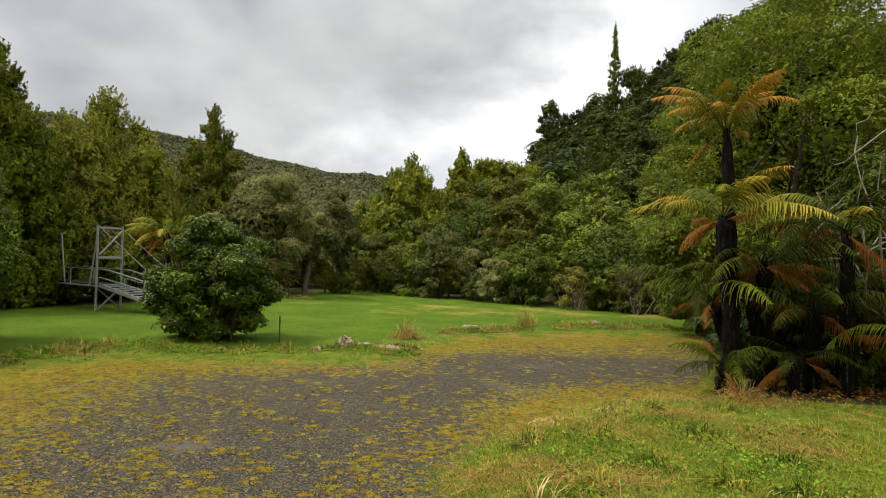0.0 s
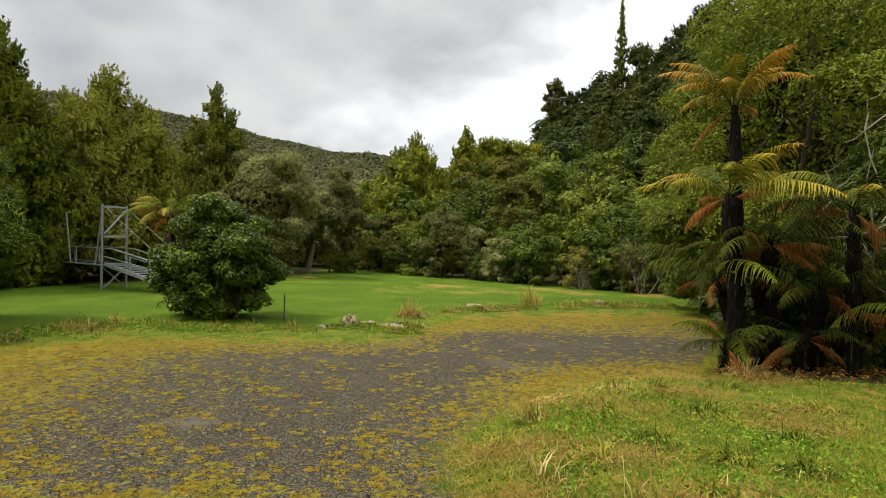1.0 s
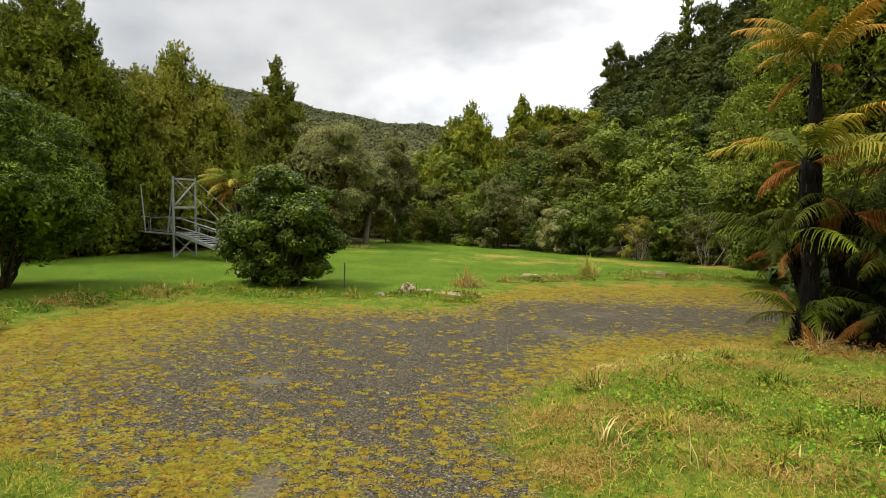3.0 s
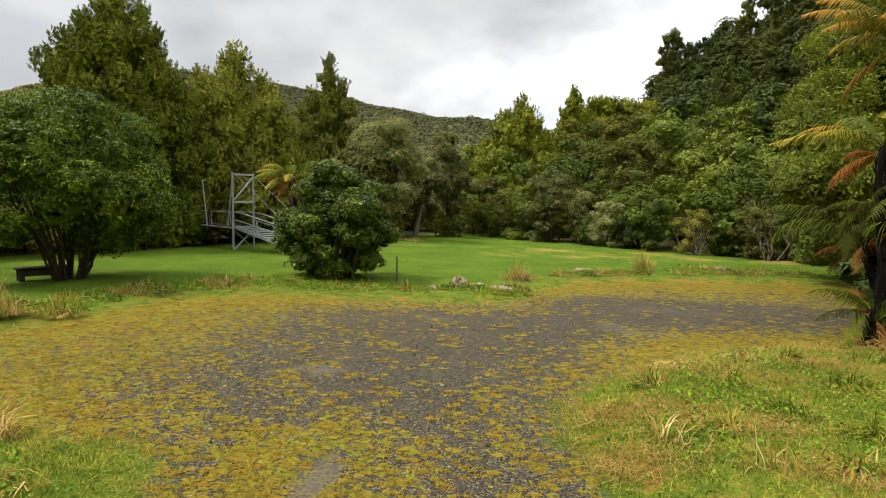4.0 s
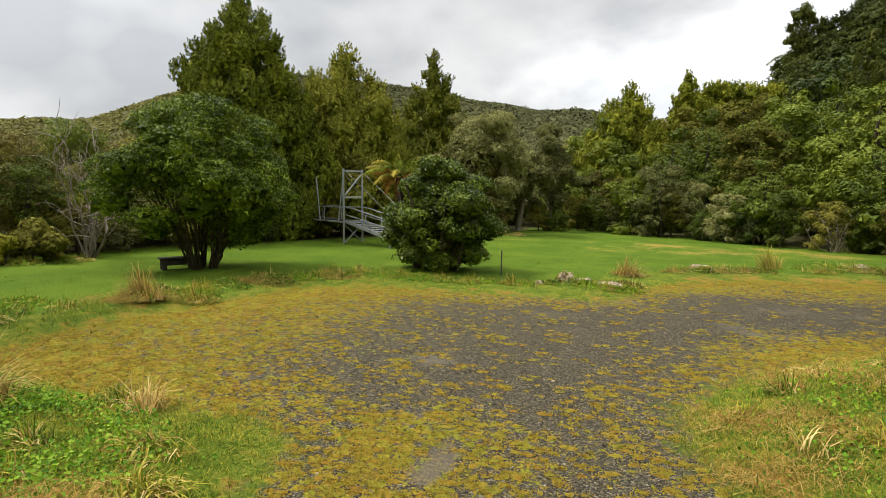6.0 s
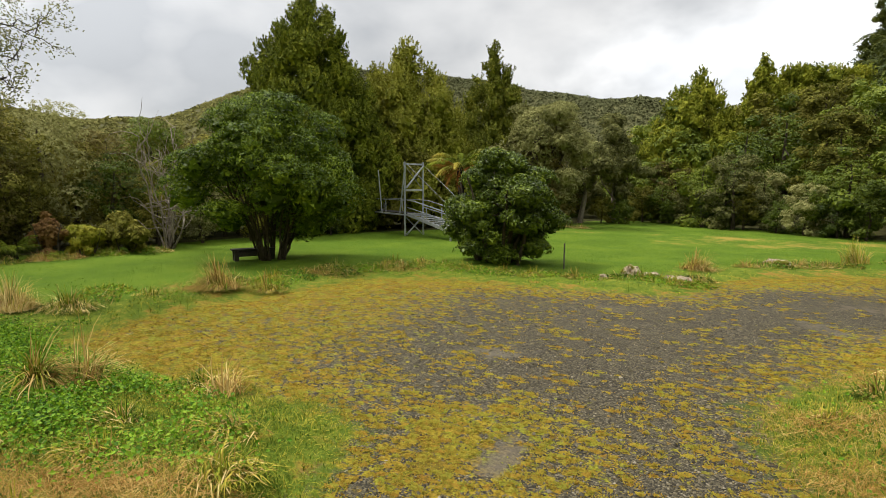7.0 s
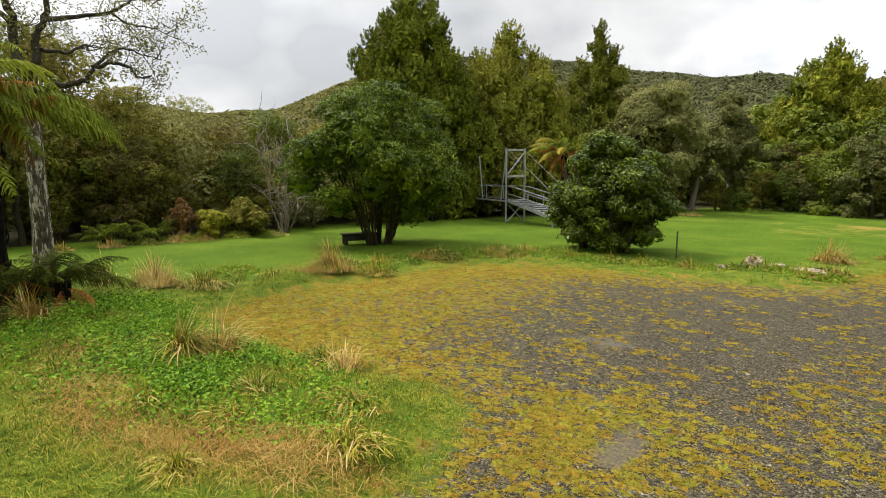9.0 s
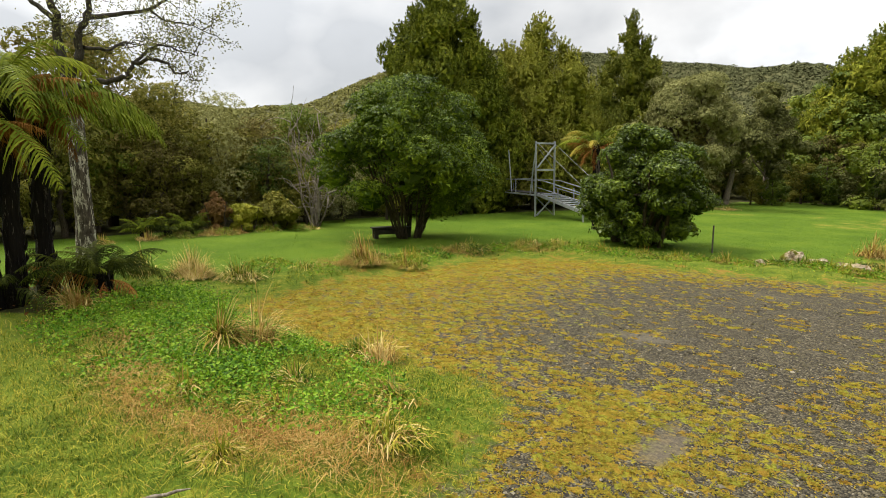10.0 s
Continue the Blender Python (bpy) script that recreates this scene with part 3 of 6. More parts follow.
# ---- trees and shrubs ----
def core_arrays(rng, lobes, count, leaf, lo=0.5, hi=0.76):
    """The shaded inside of a crown: larger sprays under the skin of its lobes."""
    lobes = np.asarray(lobes, float)
    area = lobes[:, 3] * lobes[:, 5]
    lobes = lobes[rng.choice(len(lobes), count, p=area / area.sum())]
    d = unit(rng.normal(size=(count, 3)))
    p = lobes[:, :3] + lobes[:, 3:] * d * rng.uniform(lo, hi, count)[:, None]
    ln = leaf * rng.uniform(0.7, 1.4, count)
    return leaf_tris(rng, p, unit(d + rng.normal(size=d.shape) * 0.45), rng.normal(size=d.shape), ln, ln * 0.65)


ICO = []


def lump_arrays(rng, lobes, size, fine):
    """Dense inner foliage: a loose shell of sprays inside each lobe."""
    if not ICO:
        for k in (1, 2):
            bm = bmesh.new()
            bmesh.ops.create_icosphere(bm, subdivisions=k, radius=1.0)
            ICO.append((np.array([v.co[:] for v in bm.verts]), np.array([[v.index for v in f.verts] for f in bm.faces])))
            bm.free()
    bv, bf = ICO[fine]
    lobes = np.asarray(lobes, float)
    tri = bv[bf].reshape(1, -1, 3)
    n = tri.shape[1]
    d = tri + rng.normal(size=(len(lobes), n, 3)) * (0.17 if fine else 0.22)
    v = lobes[:, None, :3] + lobes[:, None, 3:] * d * size * np.repeat(rng.uniform(0.75, 1.2, (len(lobes), n // 3)), 3, 1)[:, :, None]
    return v.reshape(-1, 3), np.arange(len(lobes) * n).reshape(-1, 3)


def round_lobes(rng, h, r, base, n, ragged=0.0):
    """Lobes of a rounded, uneven crown between base and h."""
    out = [(0, 0, base + (h - base) * 0.45, r * 0.62, r * 0.62, (h - base) * 0.40)]
    for k in range(n):
        a, t = rng.uniform(0, 6.283), rng.uniform(0.04, 0.94)
        rr = r * np.sqrt(max(0.05, 1 - (2 * t - 0.85) ** 2)) * rng.uniform(0.55, 0.82 + 0.14 * ragged)
        s = r * rng.uniform(0.18 - 0.05 * ragged, 0.38)
        out.append((rr * np.cos(a), rr * np.sin(a), base + (h - base) * t, s * rng.uniform(0.85, 1.25), s, s * rng.uniform(0.6, 0.95)))
    return out


def cone_lobes(rng, h, r, base, n, slim=1.0, bulge=0.75):
    """Lobes of a pointed crown: billows all over the cone and a filled middle."""
    out = []
    for t in (0.06, 0.2, 0.34, 0.48, 0.62, 0.75, 0.87, 0.95):
        w = r * (1 - t) ** bulge
        out.append((0, 0, base + (h - base) * t, w * 0.56, w * 0.56, (h - base) * 0.10))
    for k in range(n):
        t = 1 - np.sqrt(1 - (k + rng.uniform(0, 1)) / n * 0.985)
        t = 0.55 * t + 0.45 * (k + 0.5) / n
        a = k * 2.39996 + rng.uniform(-0.5, 0.5)
        w = r * (1 - t) ** bulge * min(1.0, 0.72 + 2.2 * t)
        s = (0.25 * w + 0.04 * r) * rng.uniform(0.55, 1.3)
        q = rng.uniform(0.68, 0.95)
        out.append((w * np.cos(a) * q, w * np.sin(a) * q, base + (h - base) * (0.03 + 0.95 * t) - 0.2 * s, s, s, s * rng.uniform(0.85, 1.4) * slim))
    return out


def trunk_arrays(rng, h, r, lobes, limbs=5, stems=1, spread=0.0, foot_r=0.25):
    parts = []
    for k in range(stems):
        a = 6.283 * k / max(stems, 1) + rng.uniform(0, 1)
        foot = np.array([np.cos(a), np.sin(a), 0]) * foot_r * rng.uniform(0.4, 1.3) * (stems > 1)
        head = np.array([np.cos(a) * spread * 1.6, np.sin(a) * spread * 1.6, h * rng.uniform(0.6, 0.8)]) if stems > 1 else np.array([0, 0, h * 0.82])
        line = limb_line(rng, foot - np.array([0, 0, 0.15]), head, 7, 0.05)
        parts.append(tube_arrays(line, np.linspace(r * (1 if stems == 1 else 0.62), r * 0.2, 7), 7))
        for j in range(limbs):
            i = rng.randint(2, 6)
            x = lobes[rng.randint(len(lobes))]
            parts.append(tube_arrays(limb_line(rng, line[i], np.array(x[:3]) * np.array([0.95, 0.95, 1]), 5, 0.14), np.linspace(r * 0.3, r * 0.06, 5), 5))
    return joined(*parts)


def make_tree(name, label, category, mat, bark, seed, h, r, base, shape, lobes_n, clumps, per, clump_r, leaf, at=(0, 0), turn=0.0, group="", aspect=0.45,
              stems=1, spread=0.0, limbs=5, trunk=None, core=0.76, scale=1.0, up=0.5, rise=0.2, wild=0.42, bulge=0.75, slim=1.0, tri=True, ragged=0.0, foot_r=0.2, plume=0.0, out=0.6, fill=0.24, lump=None):
    rng = np.random.RandomState(seed)
    lobes = round_lobes(rng, h, r, base, lobes_n, ragged) if shape == "round" else cone_lobes(rng, h, r, base, lobes_n, slim, bulge)
    ob = thing(name, label, category, group, (at[0], at[1], ground_at(*at) - 0.03), turn)
    ob.scale = (scale,) * 3
    v, f = trunk_arrays(rng, h, trunk or 0.045 * h, lobes, limbs, stems, spread, foot_r)
    child("trunk", mesh_of("trunk", v, f, bark, True), ob)
    arr = [crown_arrays(rng, lobes, clumps, per, clump_r, leaf, aspect, up=up, rise=rise, wild=wild, tri=tri, plume=plume, out=out)]
    if lump is not None:
        lv, lf = lump_arrays(rng, lobes[1:] if shape == "round" else lobes, 0.5, lump)
        arr.append((lv, lf if tri else np.concatenate([lf, lf[:, 2:3]], 1)))
    if core:
        cv, cf = core_arrays(rng, lobes, int(clumps * per * fill), leaf * (1.9 if tri else 1.2))
        arr.append((cv, cf if tri else np.concatenate([cf, cf[:, 2:3]], 1)))
    v, f = joined(*arr)
    child("crown", mesh_of("crown", v, f, mat), ob)
    return ob


def set_tree(proto, x, y, scale, turn, squash=1.0, sink=0.1):
    m = pose(x, y, ground_at(x, y) - sink, 0, 0, turn) @ Matrix.Diagonal((scale, scale, scale * squash, 1))
    return copy_thing(proto, m)


KINDS = {
    "broad": ("broadleaf_tree", "dark green broadleaf tree with a dense rounded crown", M_BROAD, "round"),
    "bright": ("broadleaf_tree", "bright green broadleaf tree with a dense rounded crown", M_BRIGHT, "round"),
    "olive": ("scrub_tree", "olive green scrub tree with a rounded crown", M_OLIVE, "round"),
    "grey": ("scrub_tree", "grey-green scrub tree with pale twiggy foliage", M_GREY, "round"),
    "brown": ("scrub_tree", "brownish green scrub tree with thinning foliage", M_BROWNISH, "round"),
    "dark": ("broadleaf_tree", "very dark green tree high on the bank", M_DARK, "round"),
    "conifer": ("conifer_tree", "dark green conifer with a pointed plumed crown", M_DARK, "cone"),
}
PROTO = {}
FOREST = "trees of the surrounding bush"


def forest_tree(kind, x, y, h, turn, variant, far=0):
    """A tree of the woods: built the first time, copied after that."""
    far = 2 if far else 0 if math.hypot(x, y) < 26 else 1
    key = (kind, variant, far)
    name, label, mat, shape = KINDS[kind]
    if key not in PROTO:
        c, p, lf = ((440, 20, 0.105), (320, 16, 0.16), (240, 11, 0.245))[far]
        n = (26, 20, 16)[far]
        if shape == "cone":
            ob = make_tree(name, label, "tree", mat, M_BARK, 50 + variant * 7 + far, 8.0, 2.5, 0.4, "cone", n * 2, c + 60, p, 0.14, lf * 1.05, (x, y), turn, FOREST, 0.42, up=0.4, rise=0.6, trunk=0.22, limbs=2, out=0.7, wild=0.3, bulge=0.5, lump=0, plume=0.42)
        else:
            ob = make_tree(name, label, "tree", mat, M_BARK, 80 + variant * 11 + far + len(kind), 7.0, 3.0, 0.0 if far else 0.9, "round", n, c, p, (0.25, 0.32, 0.36)[far], lf, (x, y), turn, FOREST, 0.62, trunk=0.2, limbs=3, out=0.7, wild=0.28, up=0.7, lump=0 if far else None)
        PROTO[key] = ob
        s = h / (8.0 if shape == "cone" else 7.0)
        ob.scale = (1, 1, 1)
        ob.matrix_basis = pose(x, y, ground_at(x, y) - 0.1, 0, 0, turn) @ Matrix.Diagonal((s, s, s, 1))
        PROTO[key + ("s",)] = s
        return ob
    s = h / (8.0 if shape == "cone" else 7.0) / PROTO[key + ("s",)]
    return set_tree(PROTO[key], x, y, s, turn)


# how high the bush on the bank stands: degrees right of ahead, degrees up
SKYLINE = np.array([(-12, 6.0), (-6, 7.0), (-3.4, 8.2), (0, 7.6), (2, 9.0), (3.6, 9.2), (8.6, 9.2), (9.4, 10.6), (10.2, 13.4), (11.5, 13.6), (13.7, 13.6), (14.8, 14.9), (15.6, 16.8), (18, 17.9), (20.5, 18.0), (21.5, 19.1), (23.7, 20.6), (26.5, 22.4), (30, 25), (50, 30)])


def plant_woods():
    r = np.random.RandomState(11)
    # the bank on the right
    d = 0.3
    while d < 92:
        step = 4.3 if d < 18 else 5.8 if d < 45 else 7.6
        u = -42.0
        while u < 60:
            uu, dd = u + r.uniform(-0.35, 0.35) * step, d + r.uniform(-0.3, 0.3) * step
            x, y = 0.7 + 0.57 * dd + 0.82 * uu, 35.5 + 0.82 * dd - 0.57 * uu
            az, rr = math.degrees(math.atan2(-x, y)), math.hypot(x, y)
            u += step
            tone, pick = waves(np.array([x]), np.array([y]), 0.16, 21)[0], r.uniform()
            size, turn, var = r.uniform(0.8, 1.25), r.uniform(0, 360), r.randint(2)
            if not (-44 < az < 7) or rr > 135 or (az < -30 and rr > 75):
                continue
            if dd < 2.5:
                h, kind = 4.6 * size, ("broad", "olive", "bright", "grey")[int(pick * 4)]
            elif dd > 30 and pick < 0.5:
                h, kind = 9.5 * size, "conifer" if pick < 0.22 else "dark"
            else:
                h = 7.2 * size
                kind = "bright" if tone > 0.10 and pick < 0.75 else "broad" if pick < 0.62 else "olive" if pick < 0.80 else "brown" if pick < 0.88 else "conifer"
            if az > -12 and kind == "conifer":
                kind = "olive"
            if dd > 22 and az < -9:
                kind = "dark" if pick > 0.2 else kind
            most = 2.2 + rr * math.tan(radians(np.interp(-az, SKYLINE[:, 0], SKYLINE[:, 1]))) - ground_at(x, y)
            h = min(h, most)
            if h > 2.4 or dd < 12:
                forest_tree(kind, x, y, max(h, 2.4), turn, var, rr > 52 or dd > 16)
        d += step
    # low growth along the foot of the bank
    for k in range(26):
        u = -16 + k * 1.5 + r.uniform(-0.5, 0.5)
        dd = r.uniform(-1.0, 0.2)
        x, y = 0.7 + 0.57 * dd + 0.82 * u, 35.5 + 0.82 * dd - 0.57 * u
        forest_tree(("broad", "olive", "bright", "grey", "broad")[k % 5], x, y, r.uniform(1.7, 3.0), r.uniform(0, 360), k % 2)
    # the far end of the grass and the left edge
    for k in range(150):
        a, rr = r.uniform(3, 82), r.uniform(20, 62)
        x, y = -rr * math.sin(radians(a)), rr * math.cos(radians(a))
        pick, size, turn, var = r.uniform(), r.uniform(0.75, 1.25), r.uniform(0, 360), r.randint(2)
        w = region_values(np.array([x]), np.array([y]))["woods"][0]
        if w < 0.85 or (rr > 34 and a > 50 and pick < 0.35):
            continue
        kind = "olive" if pick < 0.34 else "brown" if pick < 0.58 else "grey" if pick < 0.74 else "broad" if pick < 0.9 else "conifer"
        h = (3.6 if a > 58 else 3.0 if a > 44 else 4.4 if rr < 40 else 5.4) * size
        if a > 63:
            h, kind = h * (0.9 if rr < 24 else 1.1), "broad" if pick < 0.2 else "brown" if pick < 0.5 else "grey" if pick < 0.62 else "olive"
        forest_tree(kind, x, y, h, turn, var, rr > 50)
    for k in range(34):
        t = (k // 2) / 16
        x, y = -20.7 + 2.8 * t - 1.9 * (k % 2) + r.uniform(-0.6, 0.6), 1.5 + 16.5 * t + r.uniform(-0.5, 0.5)
        kind = ("olive", "brown", "olive", "brown", "grey", "broad", "bright", "olive")[r.randint(8)]
        h = (4.6 if t < 0.45 else 3.4) * r.uniform(0.8, 1.2) * (1.25 if k % 2 else 0.85)
        forest_tree(kind, x, y, h, r.uniform(0, 360), k % 2)
    for k in range(46):
        a, rr = r.uniform(4, 24), r.uniform(41, 62)
        x, y = -rr * math.sin(radians(a)), rr * math.cos(radians(a))
        forest_tree(("grey", "olive", "grey", "bright", "grey", "bright")[k % 6], x, y, r.uniform(4.2, 6.0), r.uniform(0, 360), k % 2, rr > 52)
    # low growth along the edge of the woods
    for k, (x, y, h, kind) in enumerate(((-19.4, 9.2, 1.8, "olive"), (-17.6, 12.6, 2.0, "olive"), (-17.4, 14.2, 2.0, "grey"), (-16.6, 15.8, 2.4, "olive"), (-16.0, 17.4, 2.1, "broad"),
                                         (-19.6, 6.2, 2.0, "olive"), (-19.2, 4.0, 2.2, "olive"), (-15.6, 19.4, 1.6, "broad"), (-16.4, 20.4, 2.0, "broad"), (-6.4, 36.2, 2.0, "bright"), (-7.4, 35.8, 1.9, "olive"),
                                         (1.4, 36.2, 3.4, "grey"), (3.6, 33.8, 3.6, "bright"), (11.4, 26.8, 3.2, "grey"), (9.2, 28.6, 2.6, "olive"), (13.8, 26.0, 4.0, "broad"), (-3.6, 41.0, 4.4, "brown"))):
        forest_tree(kind, x, y, h, k * 71, k % 2)


plant_woods()

# tall pointed trees
TALL = "tall pointed conifers"
make_tree("conifer_tree", "tall dark olive conifer with a broad plumed crown", "tree", M_CONIFER, M_BARK, 301, 10.6, 4.0, 0.2, "cone", 140, 5800, 26, 0.13, 0.125, (-17.95, 20.9), 20, TALL, 0.36, up=0.4, rise=0.6, trunk=0.35, bulge=0.5, limbs=4, out=0.7, wild=0.3, lump=1, plume=0.36)
make_tree("conifer_tree", "olive conifer with a rounded crown beside a taller one", "tree", M_CONIFER_LIGHT, M_BARK, 308, 6.9, 2.2, 0.2, "cone", 60, 1700, 24, 0.13, 0.13, (-16.6, 22.6), 0, TALL, 0.36, up=0.4, rise=0.5, trunk=0.2, bulge=0.38, limbs=4, out=0.7, wild=0.3, lump=1, plume=0.36)
make_tree("conifer_tree", "tall olive conifer with a rounded ragged crown", "tree", M_CONIFER_LIGHT, M_BARK, 302, 9.25, 3.3, 0.3, "cone", 84, 2900, 24, 0.14, 0.135, (-15.5, 25.9), 0, TALL, 0.36, up=0.4, rise=0.5, trunk=0.28, bulge=0.34, limbs=4, out=0.7, wild=0.3, lump=1, plume=0.38)
make_tree("conifer_tree", "slim olive conifer with a pointed crown", "tree", M_CONIFER_LIGHT, M_BARK, 303, 9.95, 2.75, 0.3, "cone", 76, 2300, 24, 0.15, 0.15, (-12.9, 31.4), 40, TALL, 0.36, up=0.4, rise=0.6, trunk=0.26, bulge=0.46, limbs=4, out=0.7, wild=0.3, lump=1, plume=0.42)
make_tree("conifer_tree", "dark conifer with a pointed crown", "tree", M_CONIFER, M_BARK, 304, 9.8, 4.5, 0.3, "cone", 90, 2500, 22, 0.19, 0.19, (-2.5, 44.8), 70, TALL, 0.4, up=0.4, rise=0.5, trunk=0.3, bulge=0.5, limbs=4, out=0.7, wild=0.3, lump=1, plume=0.5)
make_tree("open_tree", "grey-green tree with a twiggy crown", "tree", M_GREY, M_BARK, 305, 7.4, 2.7, 1.2, "round", 30, 1500, 14, 0.24, 0.13, (-9.9, 30.4), 0, limbs=26, trunk=0.22, ragged=1.0)
make_tree("open_tree", "pale grey-green tree with a tufted crown", "tree", M_GREY, M_BARK_GREY, 306, 6.6, 1.9, 1.2, "round", 15, 800, 14, 0.24, 0.15, (-6.9, 37.0), 0, limbs=14, trunk=0.22, ragged=1.0)
make_tree("open_tree", "pale grey-green tree with a tufted crown", "tree", M_GREY, M_BARK_GREY, 307, 5.6, 2.2, 1.0, "round", 15, 700, 14, 0.24, 0.15, (-8.6, 35.2), 0, limbs=14, trunk=0.2, ragged=1.0)
for i, (az, el, dist, h, r, n) in enumerate(((16.8, 22.1, 95, 13, 1.3, 300), (10.7, 15.7, 88, 10, 2.1, 620), (9.7, 12.2, 88, 8, 1.8, 460), (13.0, 14.2, 95, 8, 2.8, 560), (14.9, 15.6, 95, 8, 2.2, 480), (18.8, 18.2, 95, 8, 3.0, 560),
                                             (21.6, 19.4, 90, 9, 2.8, 560), (23.4, 20.7, 92, 9, 3.0, 560), (25.6, 21.7, 92, 9, 3.2, 560), (1.9, 10.7, 52, 6.5, 2.2, 800), (4.0, 9.8, 54, 6, 2.4, 800), (5.6, 9.95, 56, 6, 2.3, 700), (7.5, 10.0, 60, 6, 2.3, 700))):
    x, y = dist * math.sin(radians(az)), dist * math.cos(radians(az))
    g = ground_at(x, y)
    top = 2.2 + dist * math.tan(radians(el))
    make_tree("conifer_tree", "slender dark conifer standing above the bush", "tree", M_DARK if az > 8 and r > 1.5 else M_CONIFER, M_BARK, 320 + i, max(top - g, h), r, max(top - g - h, 0.5), "cone" if r < 1.5 or az < 3 else "round", 40, n, 13, 0.24, 0.26, (x, y), 0, FOREST, 0.4, up=0.4, rise=0.7, limbs=2, trunk=0.2, out=0.7, wild=0.3, bulge=0.5, lump=0, plume=0.6, ragged=1.0)

# the shrubs on the grass
make_tree("rounded_shrub", "dark green glossy-leaved shrub with many stems", "shrub", M_LAUREL, M_BARK, 401, 2.95, 1.5, 0.05, "round", 64, 2600, 12, 0.15, 0.105, (-5.95, 14.65), 0, "shrubs on the grass", 0.38, stems=13, spread=0.75, limbs=4, foot_r=0.5, trunk=0.10, up=0.7, tri=False, ragged=1.0, fill=0.35, lump=0)
make_tree("spreading_shrub", "tall dark green shrub with many bare lower stems", "shrub", M_SHRUB, M_BARK, 402, 4.15, 2.25, 0.7, "round", 70, 3600, 12, 0.14, 0.088, (-11.6, 11.7), 0, "shrubs on the grass", 0.38, stems=30, spread=0.85, limbs=2, foot_r=0.3, trunk=0.05, up=0.7, tri=False, ragged=1.0, fill=0.35, lump=0)

# leafy trees over the tree ferns
make_tree("broadleaf_tree", "tall bright green broadleaf tree behind the tree ferns", "tree", M_BRIGHT, M_BARK, 411, 12.5, 4.4, 1.6, "round", 64, 4600, 14, 0.25, 0.105, (10.6, 17.0), 0, limbs=8, trunk=0.15, tri=False, fill=0.3)
# Added backing: its dark crown closes the sky gaps in the brighter tree.
make_tree("broadleaf_tree", "very dark tall tree added behind a brighter one to fill its gaps", "tree", M_DARK, M_BARK, 414, 13.0, 4.6, 0.8, "round", 50, 3000, 15, 0.32, 0.14, (13.4, 21.5), 0, "", 0.6, limbs=4, trunk=0.2, out=0.7, wild=0.3, fill=0.5, lump=0)
make_tree("broadleaf_tree", "dark green broadleaf tree behind the tree ferns", "tree", M_BROAD, M_BARK, 412, 6.5, 3.0, 0.4, "round", 30, 1700, 18, 0.18, 0.09, (11.2, 13.4), 0, "", 0.6, limbs=10, trunk=0.2, out=0.7, wild=0.3, fill=0.5)
make_tree("broadleaf_tree", "dark green broadleaf tree behind the tree ferns", "tree", M_BROAD, M_BARK, 413, 5.2, 2.4, 0.2, "round", 24, 1300, 18, 0.18, 0.09, (9.2, 19.2), 0, "", 0.6, limbs=8, trunk=0.2, out=0.7, wild=0.3, fill=0.5)


# ---- tree ferns ----
def frond_mesh(name, seed, length, mat, start=38, end=-52, pairs=34, width=0.19, hang=0.9, bare=0.12):
    """One frond: an arching midrib with paired drooping leaflets, each cut into lobes on both sides."""
    r = np.random.RandomState(seed)
    n = pairs + 4
    s = np.linspace(0, 1, n)
    ang = np.radians(start + (end - start) * s ** 1.15 + 5 * np.sin(s * 5 + r.uniform(0, 6)))
    step = length / (n - 1)
    x, z = np.concatenate([[0], np.cumsum(np.cos(ang[:-1]) * step)]), np.concatenate([[0], np.cumsum(np.sin(ang[:-1]) * step)])
    y = r.uniform(-0.10, 0.10) * length * s ** 2 + 0.02 * length * np.sin(s * 4 + r.uniform(0, 6))
    line = np.stack([x, y, z], 1)
    rv, rf = tube_arrays(line, np.linspace(0.014, 0.003, n) * (length / 1.6), 4)
    tv, tf, along = [], [], [v for v in s for _ in range(4)]
    for i in range(1, n - 1):
        q = s[i]
        if q < bare:
            continue
        w = width * length * min(1.0, ((q - bare) / 0.22 + 0.25)) * (1 - ((q - 0.38) / 0.64) ** 1.5 if q > 0.38 else 1.0) + 0.015
        tang = unit(line[i + 1] - line[i - 1])
        for sgn in (-1, 1):
            if r.uniform() < 0.03:
                continue
            ln, sag = w * r.uniform(0.78, 1.12), hang * r.uniform(0.6, 1.4)
            wy = unit(np.array([0, sgn * 0.86, 0.12]) + tang * r.uniform(0.35, 0.65))
            ts = np.linspace(0, 1, 4)
            pts = [line[i] + wy * ln * t + np.array([0, 0, -sag * ln * t * t]) for t in ts]
            for k in range(3):
                # a pair of lobes, swept towards the leaflet's tip
                a, b = pts[k], pts[k + 1]
                h0, h1 = (step * 0.42 * m * (1 - 0.8 * u ** 1.8) for m, u in ((0.7, ts[k]), (1.05, ts[k + 1])))
                for e in (-1, 1):
                    tf.append((len(tv), len(tv) + 1, len(tv) + 2, len(tv) + 3))
                    tv += [a, b, b + tang * h1 * e, a + tang * h0 * e]
                    along += [q + 0.18 * ts[k]] * 4
    tv = np.array(tv)
    me = bpy.data.meshes.new(name)
    me.from_pydata([tuple(v) for v in np.concatenate([rv, tv])], [], [tuple(f) for f in rf] + [tuple(int(i) + len(rv) for i in t) for t in tf])
    me.materials.append(mat)
    me.attributes.new("along", "FLOAT", "POINT").data.foreach_set("value", np.array(along, np.float32))
    return me


